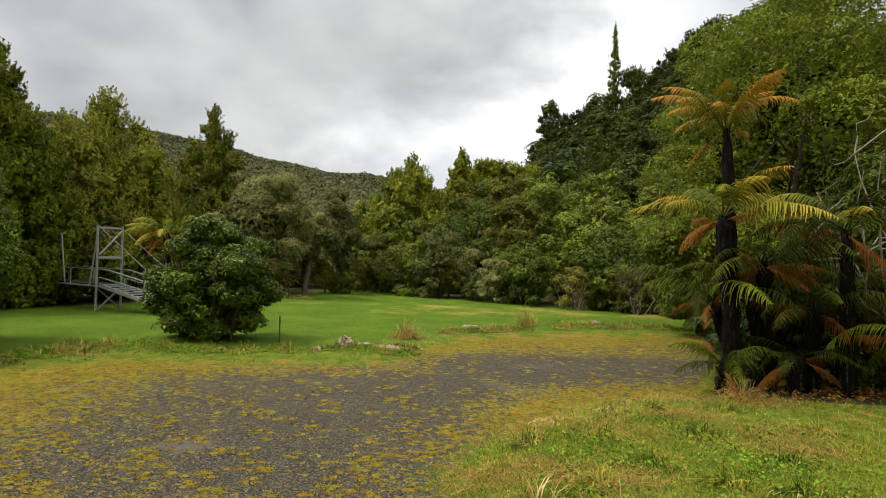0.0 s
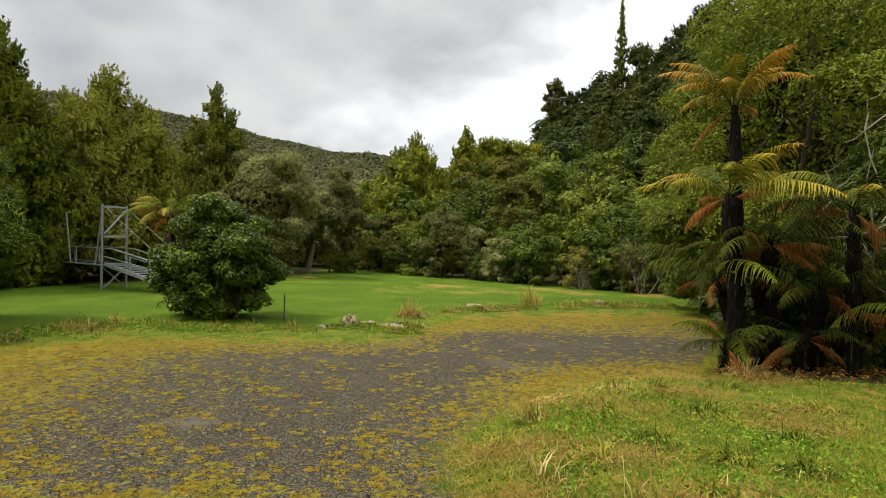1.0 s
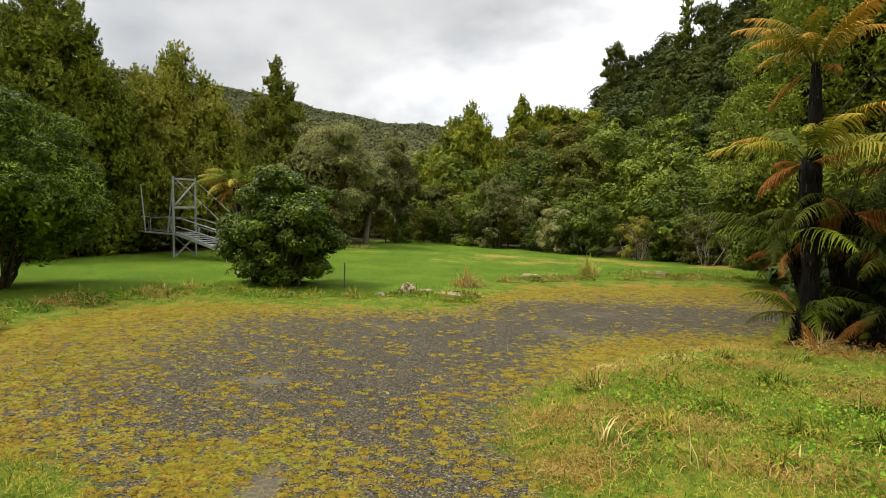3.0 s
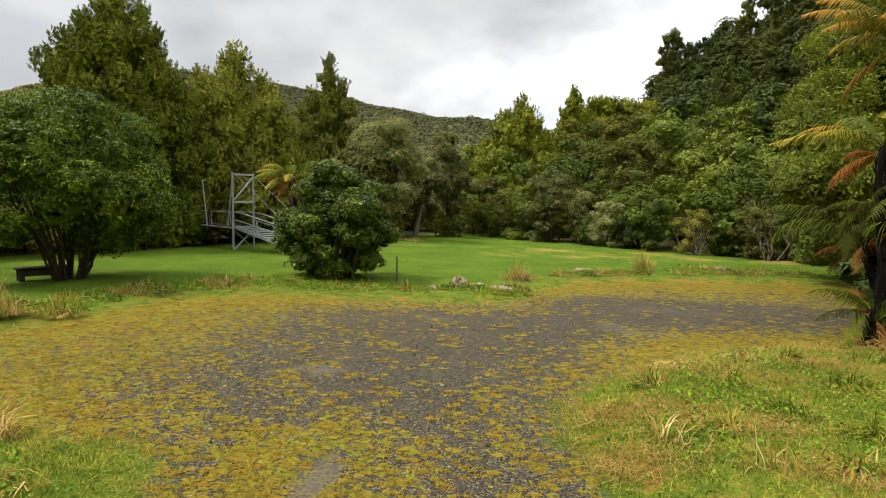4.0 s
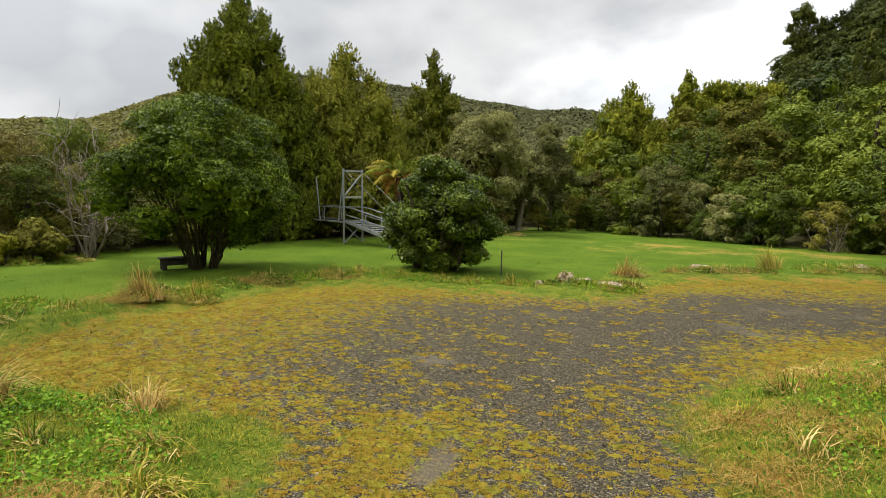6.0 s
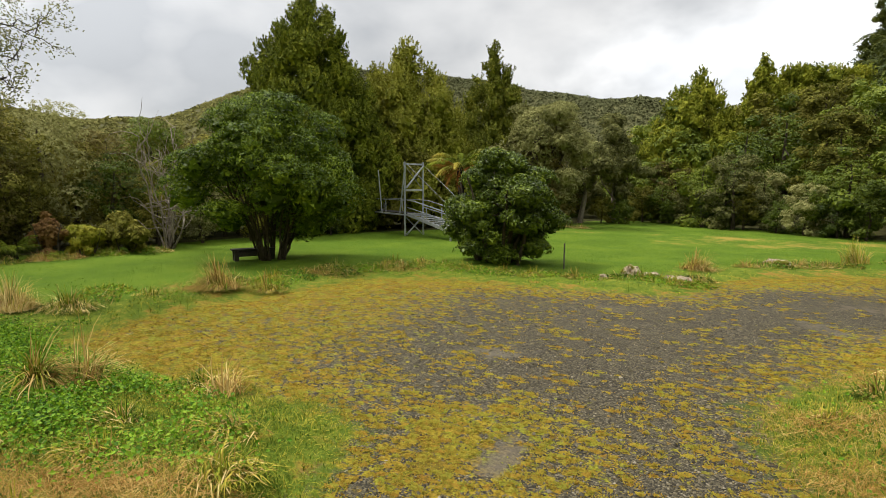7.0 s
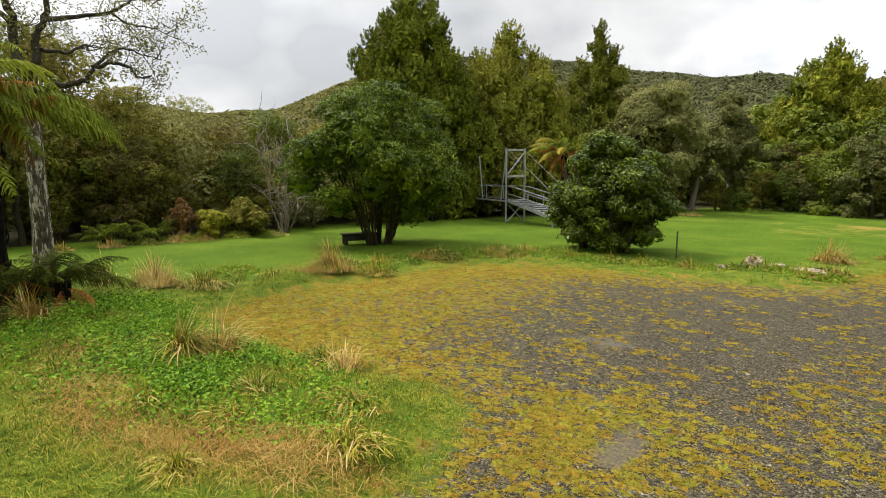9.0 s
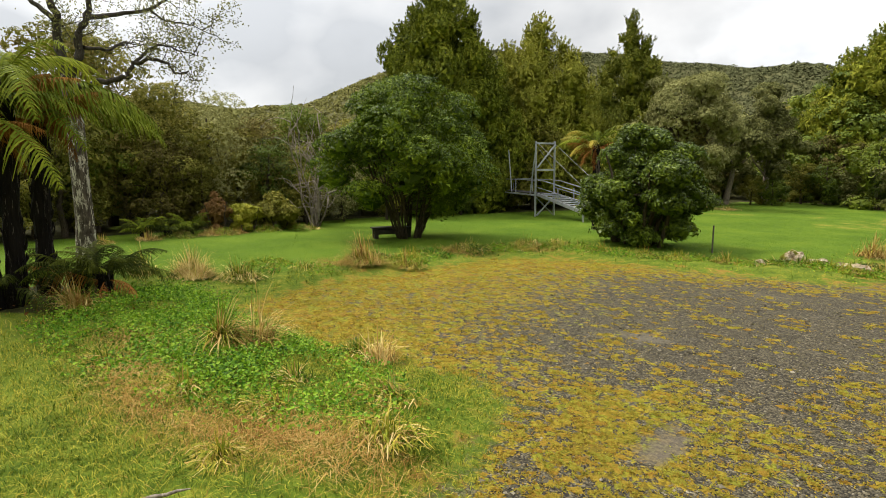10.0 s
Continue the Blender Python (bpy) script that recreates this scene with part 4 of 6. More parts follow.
FRONDS = {
    "gold": [frond_mesh("frond", 1, 1.85, M_FROND_GOLD, 62, -30), frond_mesh("frond", 2, 1.65, M_FROND_GOLD, 76, -36), frond_mesh("frond", 21, 1.75, M_FROND_GOLD, 50, -18)],
    "lime": [frond_mesh("frond", 3, 1.8, M_FROND_LIME, 40, -34), frond_mesh("frond", 4, 1.55, M_FROND_LIME, 66, -52), frond_mesh("frond", 22, 1.9, M_FROND_LIME, 22, -30)],
    "green": [frond_mesh("frond", 5, 1.8, M_FROND_GREEN, 36, -66), frond_mesh("frond", 6, 1.7, M_FROND_GREEN, 58, -60), frond_mesh("frond", 23, 1.9, M_FROND_GREEN, 26, -70)],
    # shade-darkened copies of the green frond
    "dark": [frond_mesh("frond", 7, 1.6, M_FROND_SHADED, 26, -40, 32), frond_mesh("frond", 8, 1.5, M_FROND_SHADED, 40, -50, 32), frond_mesh("frond", 24, 1.5, M_FROND_SHADED, 12, -46, 32)],
    "dead": [frond_mesh("dead_frond", 9, 1.3, M_FROND_DEAD, -40, -88, 30, hang=1.4, width=0.17), frond_mesh("dead_frond", 10, 1.2, M_FROND_DEAD, -10, -86, 30, hang=1.6, width=0.15), frond_mesh("dead_frond", 25, 1.5, M_FROND_DEAD, 10, -30, 30, hang=2.2, width=0.13)],
    "small": [frond_mesh("frond", 11, 1.0, M_FROND_SHADED, 42, -30, 24), frond_mesh("frond", 12, 0.9, M_FROND_GREEN, 55, -25, 24)],
}


def fern_trunk_mesh(seed, pts, r0, r1):
    """A fibrous trunk with stubs of old frond stalks."""
    rng = np.random.RandomState(seed)
    pts = np.asarray(pts, float)
    s = np.linspace(0, 1, 16)
    line = np.stack([np.interp(s, np.linspace(0, 1, len(pts)), pts[:, k]) for k in range(3)], 1)
    rad = r0 + (r1 - r0) * s ** 0.5
    rad[-2:] *= (0.85, 0.2)
    v, f = tube_arrays(line, rad * rng.uniform(0.9, 1.12, 16), 12)
    v = v + rng.normal(size=v.shape) * 0.012
    parts = [(v, f)]
    for k in range(90):
        i = rng.uniform(0, 14.9)
        c = line[int(i)] + (line[int(i) + 1] - line[int(i)]) * (i % 1)
        a = rng.uniform(0, 6.283)
        o = np.array([np.cos(a), np.sin(a), 0]) * np.interp(i, np.arange(16), rad) * 0.9
        tip = c + o * 1.35 + np.array([0, 0, rng.uniform(0.05, 0.16)])
        parts.append(tube_arrays(np.array([c + o, (c + o + tip) / 2 + o * 0.1, tip]), np.array([0.02, 0.014, 0.006]), 4))
    v, f = joined(*parts)
    return mesh_of("trunk", v, f, M_FERN_TRUNK, False)


def tree_fern(label, at, lean, h, r0, r1, crown, seed, dead=5, group="tree ferns"):
    """crown: rows of (kind, count, scale, tilt)."""
    rng = np.random.RandomState(seed)
    g = ground_at(*at)
    ob = thing("tree_fern", label, "tree fern", group, (at[0], at[1], g))
    top = np.array([lean[0], lean[1], h])
    child("trunk", fern_trunk_mesh(seed, [(0, 0, -0.1), top * np.array([0.3, 0.3, 0.5]), top], r0, r1), ob)
    for kind, n, sc, tilt in crown:
        off = rng.uniform(0, 360)
        for k in range(n):
            me = FRONDS[kind][k % len(FRONDS[kind])]
            a = off + 360 * k / n + rng.uniform(-14, 14)
            child("frond", me, ob, "", pose(*top, 0, 0, a) @ pose(0.05, 0, -0.02, rng.uniform(-16, 16), -tilt + rng.uniform(-18, 18), 0) @ Matrix.Scale(sc * rng.uniform(0.72, 1.15), 4))
    for k in range(dead):
        a = rng.uniform(0, 360)
        child("dead_frond", FRONDS["dead"][k % 3], ob, "withered brown frond", pose(*(top - np.array([0, 0, 0.12])), 0, 0, a) @ pose(0.06, 0, 0, rng.uniform(-40, 40), rng.uniform(-30, 15), 0) @ Matrix.Scale(rng.uniform(0.5, 0.85), 4))
    return ob


tree_fern("tall tree fern with a golden crown on a dark fibrous trunk", (5.36, 10.3), (-0.12, 0.1, 0), 4.85, 0.165, 0.10, (("gold", 16, 0.9, 5),), 31, 2)
tree_fern("tree fern with yellow-green fronds and withered fronds hanging", (5.22, 10.0), (-0.24, 0.0, 0), 3.15, 0.17, 0.12, (("lime", 9, 1.0, 6), ("gold", 3, 0.95, 8)), 32, 10)
# "dark" fronds under the crowns: canopy shade painted as a darker leaf colour
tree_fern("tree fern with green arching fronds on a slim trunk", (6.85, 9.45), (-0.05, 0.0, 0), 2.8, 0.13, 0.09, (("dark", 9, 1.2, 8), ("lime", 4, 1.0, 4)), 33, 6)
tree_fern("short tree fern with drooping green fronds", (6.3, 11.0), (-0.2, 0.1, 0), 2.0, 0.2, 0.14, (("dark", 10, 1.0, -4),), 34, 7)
tree_fern("short tree fern with green fronds in shade tones", (7.6, 10.6), (0.1, 0.0, 0), 1.9, 0.2, 0.14, (("dark", 11, 1.05, 0),), 35, 5)
tree_fern("low tree fern with green fronds in shade tones", (5.0, 9.9), (-0.05, -0.1, 0), 0.55, 0.14, 0.10, (("dark", 6, 0.72, 4), ("green", 7, 0.66, -2)), 36, 3)
tree_fern("low tree fern with green fronds in shade tones", (6.15, 9.75), (0.0, -0.1, 0), 0.7, 0.14, 0.10, (("dark", 7, 0.75, -2),), 37, 4)
tree_fern("low tree fern with green fronds in shade tones", (7.7, 8.9), (0.0, 0.0, 0), 1.0, 0.14, 0.10, (("dark", 5, 0.9, -4), ("green", 5, 0.85, 0)), 38, 4)
tree_fern("tree fern with arching green fronds on a dark trunk", (-10.57, 2.1), (0.1, 0.05, 0), 3.15, 0.15, 0.11, (("green", 16, 1.1, 4),), 41, 16)
tree_fern("tree fern with arching green fronds on a dark trunk", (-10.9, 2.55), (0.12, 0.1, 0), 2.8, 0.15, 0.11, (("green", 14, 1.05, 4),), 42, 12)
tree_fern("tree fern with a dark trunk and a skirt of withered fronds", (-10.45, 1.75), (0.05, 0.0, 0), 2.7, 0.14, 0.10, (("green", 9, 1.0, 0),), 47, 14)
tree_fern("low fern with dark green fronds", (-10.4, 2.0), (0.0, 0.0, 0), 0.3, 0.12, 0.1, (("dark", 9, 0.7, 10), ("small", 5, 0.8, 0)), 43, 2)
tree_fern("low fern with dark green fronds", (-10.6, 2.9), (0.0, 0.0, 0), 0.3, 0.12, 0.1, (("dark", 8, 0.75, 10), ("small", 5, 0.9, 0)), 44, 2)
tree_fern("low fern with dark green fronds", (-10.2, 3.15), (0.0, 0.0, 0), 0.3, 0.1, 0.08, (("dark", 11, 0.62, 8),), 45, 3)
tree_fern("tree fern with yellowing fronds and withered fronds behind the shrub", (-8.55, 17.7), (-0.1, 0, 0), 2.85, 0.16, 0.12, (("lime", 9, 0.95, -2), ("green", 5, 0.85, 0)), 46, 12)
tree_fern("low fern with dark green fronds", (-10.9, 3.2), (0.0, 0.0, 0), 0.3, 0.1, 0.08, (("dark", 10, 0.7, 8),), 60, 2)
# more understorey ferns with shade painted into the "dark" fronds
tree_fern("tree fern with shade-dark fronds and a skirt of withered fronds", (5.95, 10.2), (-0.1, 0.0, 0), 2.35, 0.18, 0.13, (("dark", 12, 1.1, -6),), 71, 13)
tree_fern("tree fern with shade-dark drooping fronds", (6.5, 9.95), (0.05, -0.1, 0), 1.5, 0.18, 0.13, (("dark", 10, 0.95, -4),), 72, 7)
tree_fern("tree fern with shade-dark drooping fronds", (5.6, 10.7), (-0.5, -0.1, 0), 1.75, 0.15, 0.11, (("dark", 5, 1.05, -2), ("green", 3, 1.0, 2)), 73, 4)


# ---- the lichened tree ----
def lichened_tree():
    rng = np.random.RandomState(77)
    base = (-12.8, 3.75)
    ob = thing("lichened_tree", "lichen-spotted tree with twisting bare limbs and sparse leaves", "tree", "", (*base, ground_at(*base)))
    R2, D2 = np.array([0.302, 0.953, 0]), np.array([-0.953, 0.302, 0])
    P = lambda pts: np.array([R2 * a + D2 * d + np.array([0, 0, z]) for a, z, d in pts])
    trunk = P([(0, -0.1, 0), (0.03, 1.0, 0.03), (0.04, 2.1, 0), (0.03, 3.1, 0.05), (0.0, 3.8, 0.05)])
    v, f = tube_arrays(trunk, np.array([0.20, 0.155, 0.145, 0.14, 0.13]), 14)
    v = v + rng.normal(size=v.shape) * 0.008
    child("trunk", mesh_of("trunk", v, f, M_LICHEN_BARK, True), ob)
    limbs = [
        ([(0.0, 3.5, 0), (-0.12, 4.4, 0.1), (-0.1, 4.95, 0), (-0.25, 5.9, 0.2), (-0.1, 7.2, 0.1)], 0.12),
        ([(-0.1, 3.5, 0), (0.18, 3.95, -0.2), (0.26, 4.5, -0.3), (0.4, 4.85, -0.2), (0.6, 5.6, -0.4), (0.7, 6.8, -0.3)], 0.11),
        ([(0.05, 3.5, 0), (0.55, 3.6, -0.4), (0.92, 3.7, -0.5), (1.06, 3.95, -0.5), (1.35, 4.05, -0.6), (1.6, 4.0, -0.6), (1.75, 3.78, -0.7), (1.98, 3.85, -0.7)], 0.07),
        ([(1.06, 3.95, -0.5), (1.28, 4.2, -0.4), (1.52, 4.36, -0.5), (1.82, 4.3, -0.4), (2.2, 4.2, -0.5)], 0.04),
        ([(0.35, 4.75, -0.25), (0.85, 4.95, 0.2), (1.5, 5.15, 0.3), (1.9, 5.5, 0.4), (2.5, 5.6, 0.4)], 0.06),
        ([(0.28, 4.2, -0.3), (0.7, 4.25, 0.1), (1.0, 4.5, 0.3), (1.25, 4.45, 0.4)], 0.045),
        ([(-0.14, 4.7, 0), (-0.5, 5.1, 0.3), (-0.9, 5.3, 0.3), (-1.4, 5.8, 0.4)], 0.06),
        ([(-0.2, 5.5, 0.1), (0.3, 6.0, 0.6), (0.9, 6.2, 0.9)], 0.05),
        ([(0.5, 5.2, -0.3), (1.2, 5.7, -0.6), (1.9, 6.2, -0.6)], 0.05),
        ([(1.5, 5.15, 0.3), (1.75, 4.95, 0.2), (2.2, 4.95, 0.2), (2.6, 4.8, 0.2)], 0.03),
    ]
    tips = []
    for pts, r in limbs:
        p = P(pts)
        n = len(p)
        s = np.linspace(0, n - 1, n * 4)
        q = np.stack([np.interp(s, np.arange(n), p[:, k]) for k in range(3)], 1)
        q[1:-1] = (q[:-2] + q[1:-1] * 2 + q[2:]) / 4
        q[1:-1] += rng.normal(size=q[1:-1].shape) * r * 0.22
        v, f = tube_arrays(q, np.linspace(r, r * 0.25, len(q)) * 0.85, 7)
        limb = child("limb", mesh_of("limb", v, f, M_LIMB, True), ob)
        tw = []
        for k in range(8):
            i = rng.randint(len(q) // 3, len(q))
            e = q[i] + rng.normal(size=3) * np.array([0.36, 0.36, 0.3]) + np.array([0, 0, 0.12]) + R2 * 0.15
            ln = limb_line(rng, q[i], e, 6, 0.25)
            tw.append(tube_arrays(ln, np.linspace(0.011, 0.003, 6), 4))
            tips += [ln[j] for j in (2, 3, 4, 5, 5)]
            for kk in range(2):
                e2 = ln[3 + kk % 3] + rng.normal(size=3) * 0.2
                l2 = limb_line(rng, ln[3 + kk % 3], e2, 4, 0.25)
                tw.append(tube_arrays(l2, np.linspace(0.005, 0.002, 4), 4))
                tips += [l2[2], l2[3], l2[3]]
        v, f = joined(*tw)
        tagged(child("twig_spray", mesh_of("twig_spray", v, f, M_LIMB, True), limb), kind="stuff")
    tips = np.array(tips)
    tips = tips[rng.random(len(tips)) < 0.75]
    p = np.repeat(tips, 11, 0) + rng.normal(size=(len(tips) * 11, 3)) * 0.085
    nrm = unit(rng.normal(size=p.shape) + np.array([0, 0, 0.6]))
    ln = rng.uniform(0.035, 0.075, len(p))
    v, f = leaf_quads(rng, p, nrm, rng.normal(size=p.shape), ln, ln * 0.5)
    child("foliage", mesh_of("foliage", v, f, M_PALE_LEAF), ob)


lichened_tree()


def bare_shrub(at, h, spread, seed, label, mat=M_BARK_GREY, n=14):
    """Grey leafless stems."""
    rng = np.random.RandomState(seed)
    ob = thing("bare_shrub", label, "shrub", "bare shrubs", (*at, ground_at(*at)))
    for k in range(n):
        parts = []
        a = rng.uniform(0, 6.283)
        e = np.array([np.cos(a) * spread * rng.uniform(0.3, 1), np.sin(a) * spread * rng.uniform(0.3, 1), h * rng.uniform(0.6, 1.05)])
        ln = limb_line(rng, (0.1 * np.cos(a), 0.1 * np.sin(a), -0.1), e, 8, 0.12)
        parts.append(tube_arrays(ln, np.linspace(0.026, 0.006, 8) * h / 3, 5))
        for j in range(7):
            i = rng.randint(2, 8)
            e2 = ln[i] + rng.normal(size=3) * h * 0.14 + np.array([0, 0, h * 0.12])
            parts.append(tube_arrays(limb_line(rng, ln[i], e2, 5, 0.18), np.linspace(0.014, 0.004, 5) * h / 3, 4))
        v, f = joined(*parts)
        child("stem", mesh_of("stem", v, f, mat, True), ob)


bare_shrub((-16.7, 12.3), 4.0, 0.9, 5, "leafless grey small tree at the edge of the bush", n=13)
bare_shrub((9.6, 27.6), 3.0, 2.0, 6, "leafless grey shrub at the foot of the bank", n=8)
bare_shrub((7.2, 29.8), 2.2, 1.6, 7, "leafless grey shrub at the foot of the bank", n=8)


# ---- the footbridge tower ----
def bridge_tower():
    o = np.array([-12.66, 20.7])
    u, w = np.array([-0.94, 0.35]), np.array([0.35, 0.94])
    g = ground_at(*o)
    ob = thing("footbridge_tower", "galvanised steel footbridge tower with a stepped ramp and handrails", "footbridge")
    P = lambda a, b, z: np.array([*(o + u * a + w * b), g + z])

    def bar(name, a, b, t=0.07, mat=M_STEEL, parent=ob, h=None):
        v, f = box_arrays(a, b, t, h or t)
        return child(name, mesh_of(name, v, f, mat), parent)

    def rod(name, a, b, r=0.012, mat=M_CABLE):
        v, f = tube_arrays(np.linspace(a, b, 3), np.full(3, r), 6)
        return child(name, mesh_of(name, v, f, mat, True), ob)
    W = 1.02
    for b in (0, W):
        bar("leg", P(0, b, -0.15), P(0, b, 3.15), 0.065)
    bar("inner_leg", P(0.5, 0.12, 0.95), P(0.06, 0.02, 2.7), 0.045)
    bar("crossbeam", P(0.002, 0.04, 3.06), P(0.002, W - 0.04, 3.06), 0.07)
    bar("crossbeam", P(0.002, 0.04, 1.95), P(0.002, W - 0.04, 1.95), 0.08)
    bar("crossbeam", P(0.002, 0.04, 0.9), P(0.002, W - 0.04, 0.9), 0.07)
    bar("brace", P(-0.06, 0.03, 2.05), P(-0.06, W - 0.03, 3.0), 0.055)
    rod("stay", P(0.06, 0.05, 3.0), P(0.06, W - 0.05, 2.05))
    bar("brace", P(-0.06, 0.03, 0.05), P(-0.06, W - 0.03, 0.85), 0.055)
    bar("brace", P(0.06, W - 0.03, 0.05), P(0.06, 0.03, 0.85), 0.045, M_CABLE)
    # deck towards the stream
    deck = bar("deck", P(0.1, W / 2, 0.95), P(6.5, W / 2, 1.15), W * 0.7, M_BENCH, h=0.03)
    for b in (0.04, W - 0.04):
        bar("deck_beam", P(0.1, b, 0.90), P(6.5, b, 1.10), 0.04, h=0.06)
        bar("handrail", P(-0.02, b, 1.52), P(6.5, b, 1.66), 0.03)
        for k in range(1, 5):
            bar("rail_post", P(1.4 * k, b, 0.95 + 0.023 * 1.4 * k), P(1.4 * k, b, 1.52 + 0.022 * 1.4 * k), 0.03)
    rod("pole", P(1.5, -0.1, 0.95), P(1.75, -0.1, 2.85), 0.025, M_STEEL)
    for b in (0.06, W - 0.06):
        rod("back_cable", P(0, b, 3.1), P(-4.6, b, 0.05), 0.008)
    # stepped ramp
    L, z1 = 2.8, 0.30
    for b in (0.08, W - 0.08):
        bar("stringer", P(-0.05, b, 0.93), P(-L, b, z1), 0.05, h=0.13)
        bar("handrail", P(-0.05, b, 1.52), P(-0.45, b, 1.50), 0.035)
        bar("handrail", P(-0.45, b, 1.50), P(-L, b, z1 + 0.72), 0.035)
        bar("midrail", P(-0.05, b, 1.22), P(-L, b, z1 + 0.42), 0.028)
        for k in (1.3, 2.55):
            bar("rail_post", P(-k, b, 0.93 - (0.93 - z1) * k / L), P(-k, b, 1.5 - (0.93 - z1) * k / L), 0.035)
        bar("foot", P(-L + 0.06, b, z1), P(-L + 0.06, b, -0.2), 0.06)
    for k in range(10):
        t = (k + 0.5) / 10
        z = 0.93 - (0.93 - z1) * t + 0.05
        bar("tread", P(-0.05 - (L - 0.05) * t, 0.05, z), P(-0.05 - (L - 0.05) * t, W - 0.05, z), 0.19, h=0.035)


bridge_tower()


# ---- bench, post, rocks ----
def bench():
    c = np.array([-11.96, 11.79])
    g = ground_at(*c)
    ob = thing("bench", "low dark timber bench beside the spreading shrub", "bench", "", (*c, g), 56)
    ob.scale = (1.15, 1.0, 0.75)

    def part(name, a, b, w, h):
        v, f = box_arrays(a, b, w, h)
        return child(name, mesh_of(name, v, f, M_BENCH), ob)
    for k in (-0.13, 0.0, 0.13):
        part("seat_plank", (-0.8, k, 0.42), (0.2, k, 0.42), 0.12, 0.05)
    for x in (-0.7, 0.12):
        part("leg", (x, -0.14, -0.05), (x, -0.14, 0.39), 0.10, 0.10)
        part("leg", (x, 0.14, -0.05), (x, 0.14, 0.39), 0.10, 0.10)
        part("bearer", (x, -0.13, 0.37), (x, 0.13, 0.37), 0.09, 0.05)
    part("front_board", (-0.72, -0.165, 0.26), (0.16, -0.165, 0.26), 0.04, 0.17)
    part("back_board", (-0.72, 0.165, 0.26), (0.16, 0.165, 0.26), 0.04, 0.17)


bench()


def post():
    at = (-4.1, 14.45)
    ob = thing("fence_post", "thin weathered steel post standing in the grass", "post", "", (*at, ground_at(*at)))
    v, f = tube_arrays(np.array([(0, 0, -0.1), (0, 0, 0.3), (0.005, 0, 0.62), (0.005, 0, 0.655)]), np.array([0.02, 0.02, 0.019, 0.015]), 8)
    child("shaft", mesh_of("shaft", v, f, M_POST, True), ob)
    v, f = tube_arrays(np.array([(0.005, 0, 0.64), (0.005, 0, 0.665), (0.005, 0, 0.68)]), np.array([0.024, 0.024, 0.01]), 8)
    child("cap", mesh_of("cap", v, f, M_POST, True), ob)


post()


def rock(at, size, seed, label):
    rng = np.random.RandomState(seed)
    bm = bmesh.new()
    bmesh.ops.create_icosphere(bm, subdivisions=3, radius=1.0)
    off = Vector(rng.uniform(-50, 50, 3))
    for v in bm.verts:
        p = v.co.copy()
        k = 0.80 + 0.40 * noise.noise(p * 1.1 + off) + 0.28 * abs(noise.noise(p * 2.2 + off)) + 0.12 * noise.noise(p * 6 + off)
        v.co = Vector((p.x * k * size[0], p.y * k * size[1], max(p.z, -0.35) * k * size[2]))
    me = bpy.data.meshes.new("rock")
    bm.to_mesh(me)
    bm.free()
    me.materials.append(M_ROCK)
    ob = new("rock", me)
    ob.matrix_world = pose(*at, ground_at(*at) + size[2] * 0.12, 0, 0, rng.uniform(0, 360))
    tagged(ob, label, "rock", "rocks at the edge of the gravel")


rock((-2.35, 13.95), (0.28, 0.22, 0.27), 1, "dark lichened rock half sunk in the grass")
rock((-1.25, 13.7), (0.40, 0.26, 0.20), 2, "pale lichened rock half sunk in the grass")
rock((-1.9, 14.05), (0.24, 0.2, 0.13), 3, "mossy rock half sunk in the grass")
rock((-2.85, 13.2), (0.24, 0.13, 0.09), 4, "small flat rock in the grass")
rock((1.0, 18.5), (0.42, 0.26, 0.20), 5, "grey rock half sunk in the grass")
rock((5.9, 21.4), (0.6, 0.4, 0.22), 6, "mossy rock at the edge of the grass")


def fallen_branch(a, b):
    """A pale bare stick lying in the grass."""
    rng = np.random.RandomState(4)
    a, b = np.array([*a, ground_at(*a) + 0.07]), np.array([*b, ground_at(*b) + 0.08])
    ob = thing("fallen_branch", "pale bare stick lying in the grass", "branch", "", tuple(a))
    v, f = tube_arrays(limb_line(rng, (0, 0, 0), b - a, 7, 0.05), np.array([0.011, 0.013, 0.012, 0.013, 0.012, 0.010, 0.004]), 7)
    child("stick", mesh_of("stick", v, f, M_BARK_GREY, True), ob)


fallen_branch((-4.07, 0.93), (-3.84, 1.30))


# ---- near growth: shrubs at the edge of the bush ----
make_tree("small_shrub", "yellow-green low shrub at the edge of the grass", "shrub", M_YELLOW, M_BARK, 501, 1.05, 0.6, 0.1, "round", 10, 300, 8, 0.08, 0.11, (-16.95, 9.75), 0, stems=4, spread=0.3, trunk=0.04)
make_tree("small_shrub", "rusty brown low shrub at the edge of the grass", "shrub", M_RUSTY, M_BARK, 502, 1.3, 0.55, 0.1, "round", 10, 300, 8, 0.08, 0.09, (-17.45, 9.05), 0, stems=4, spread=0.3, trunk=0.04)
make_tree("small_shrub", "olive low shrub at the edge of the grass", "shrub", M_OLIVE, M_BARK, 503, 1.1, 0.9, 0.1, "round", 10, 350, 8, 0.1, 0.12, (-16.7, 10.75), 0, stems=4, spread=0.3, trunk=0.04)
for i, (x, y) in enumerate(((-17.3, 7.4), (-17.25, 6.7), (-17.4, 8.1))):
    tree_fern("low fern with dark green fronds at the edge of the grass", (x, y), (0, 0, 0), 0.15, 0.1, 0.08, (("small", 14, 0.95, 6),), 510 + i, 1, "ferns at the edge of the bush")
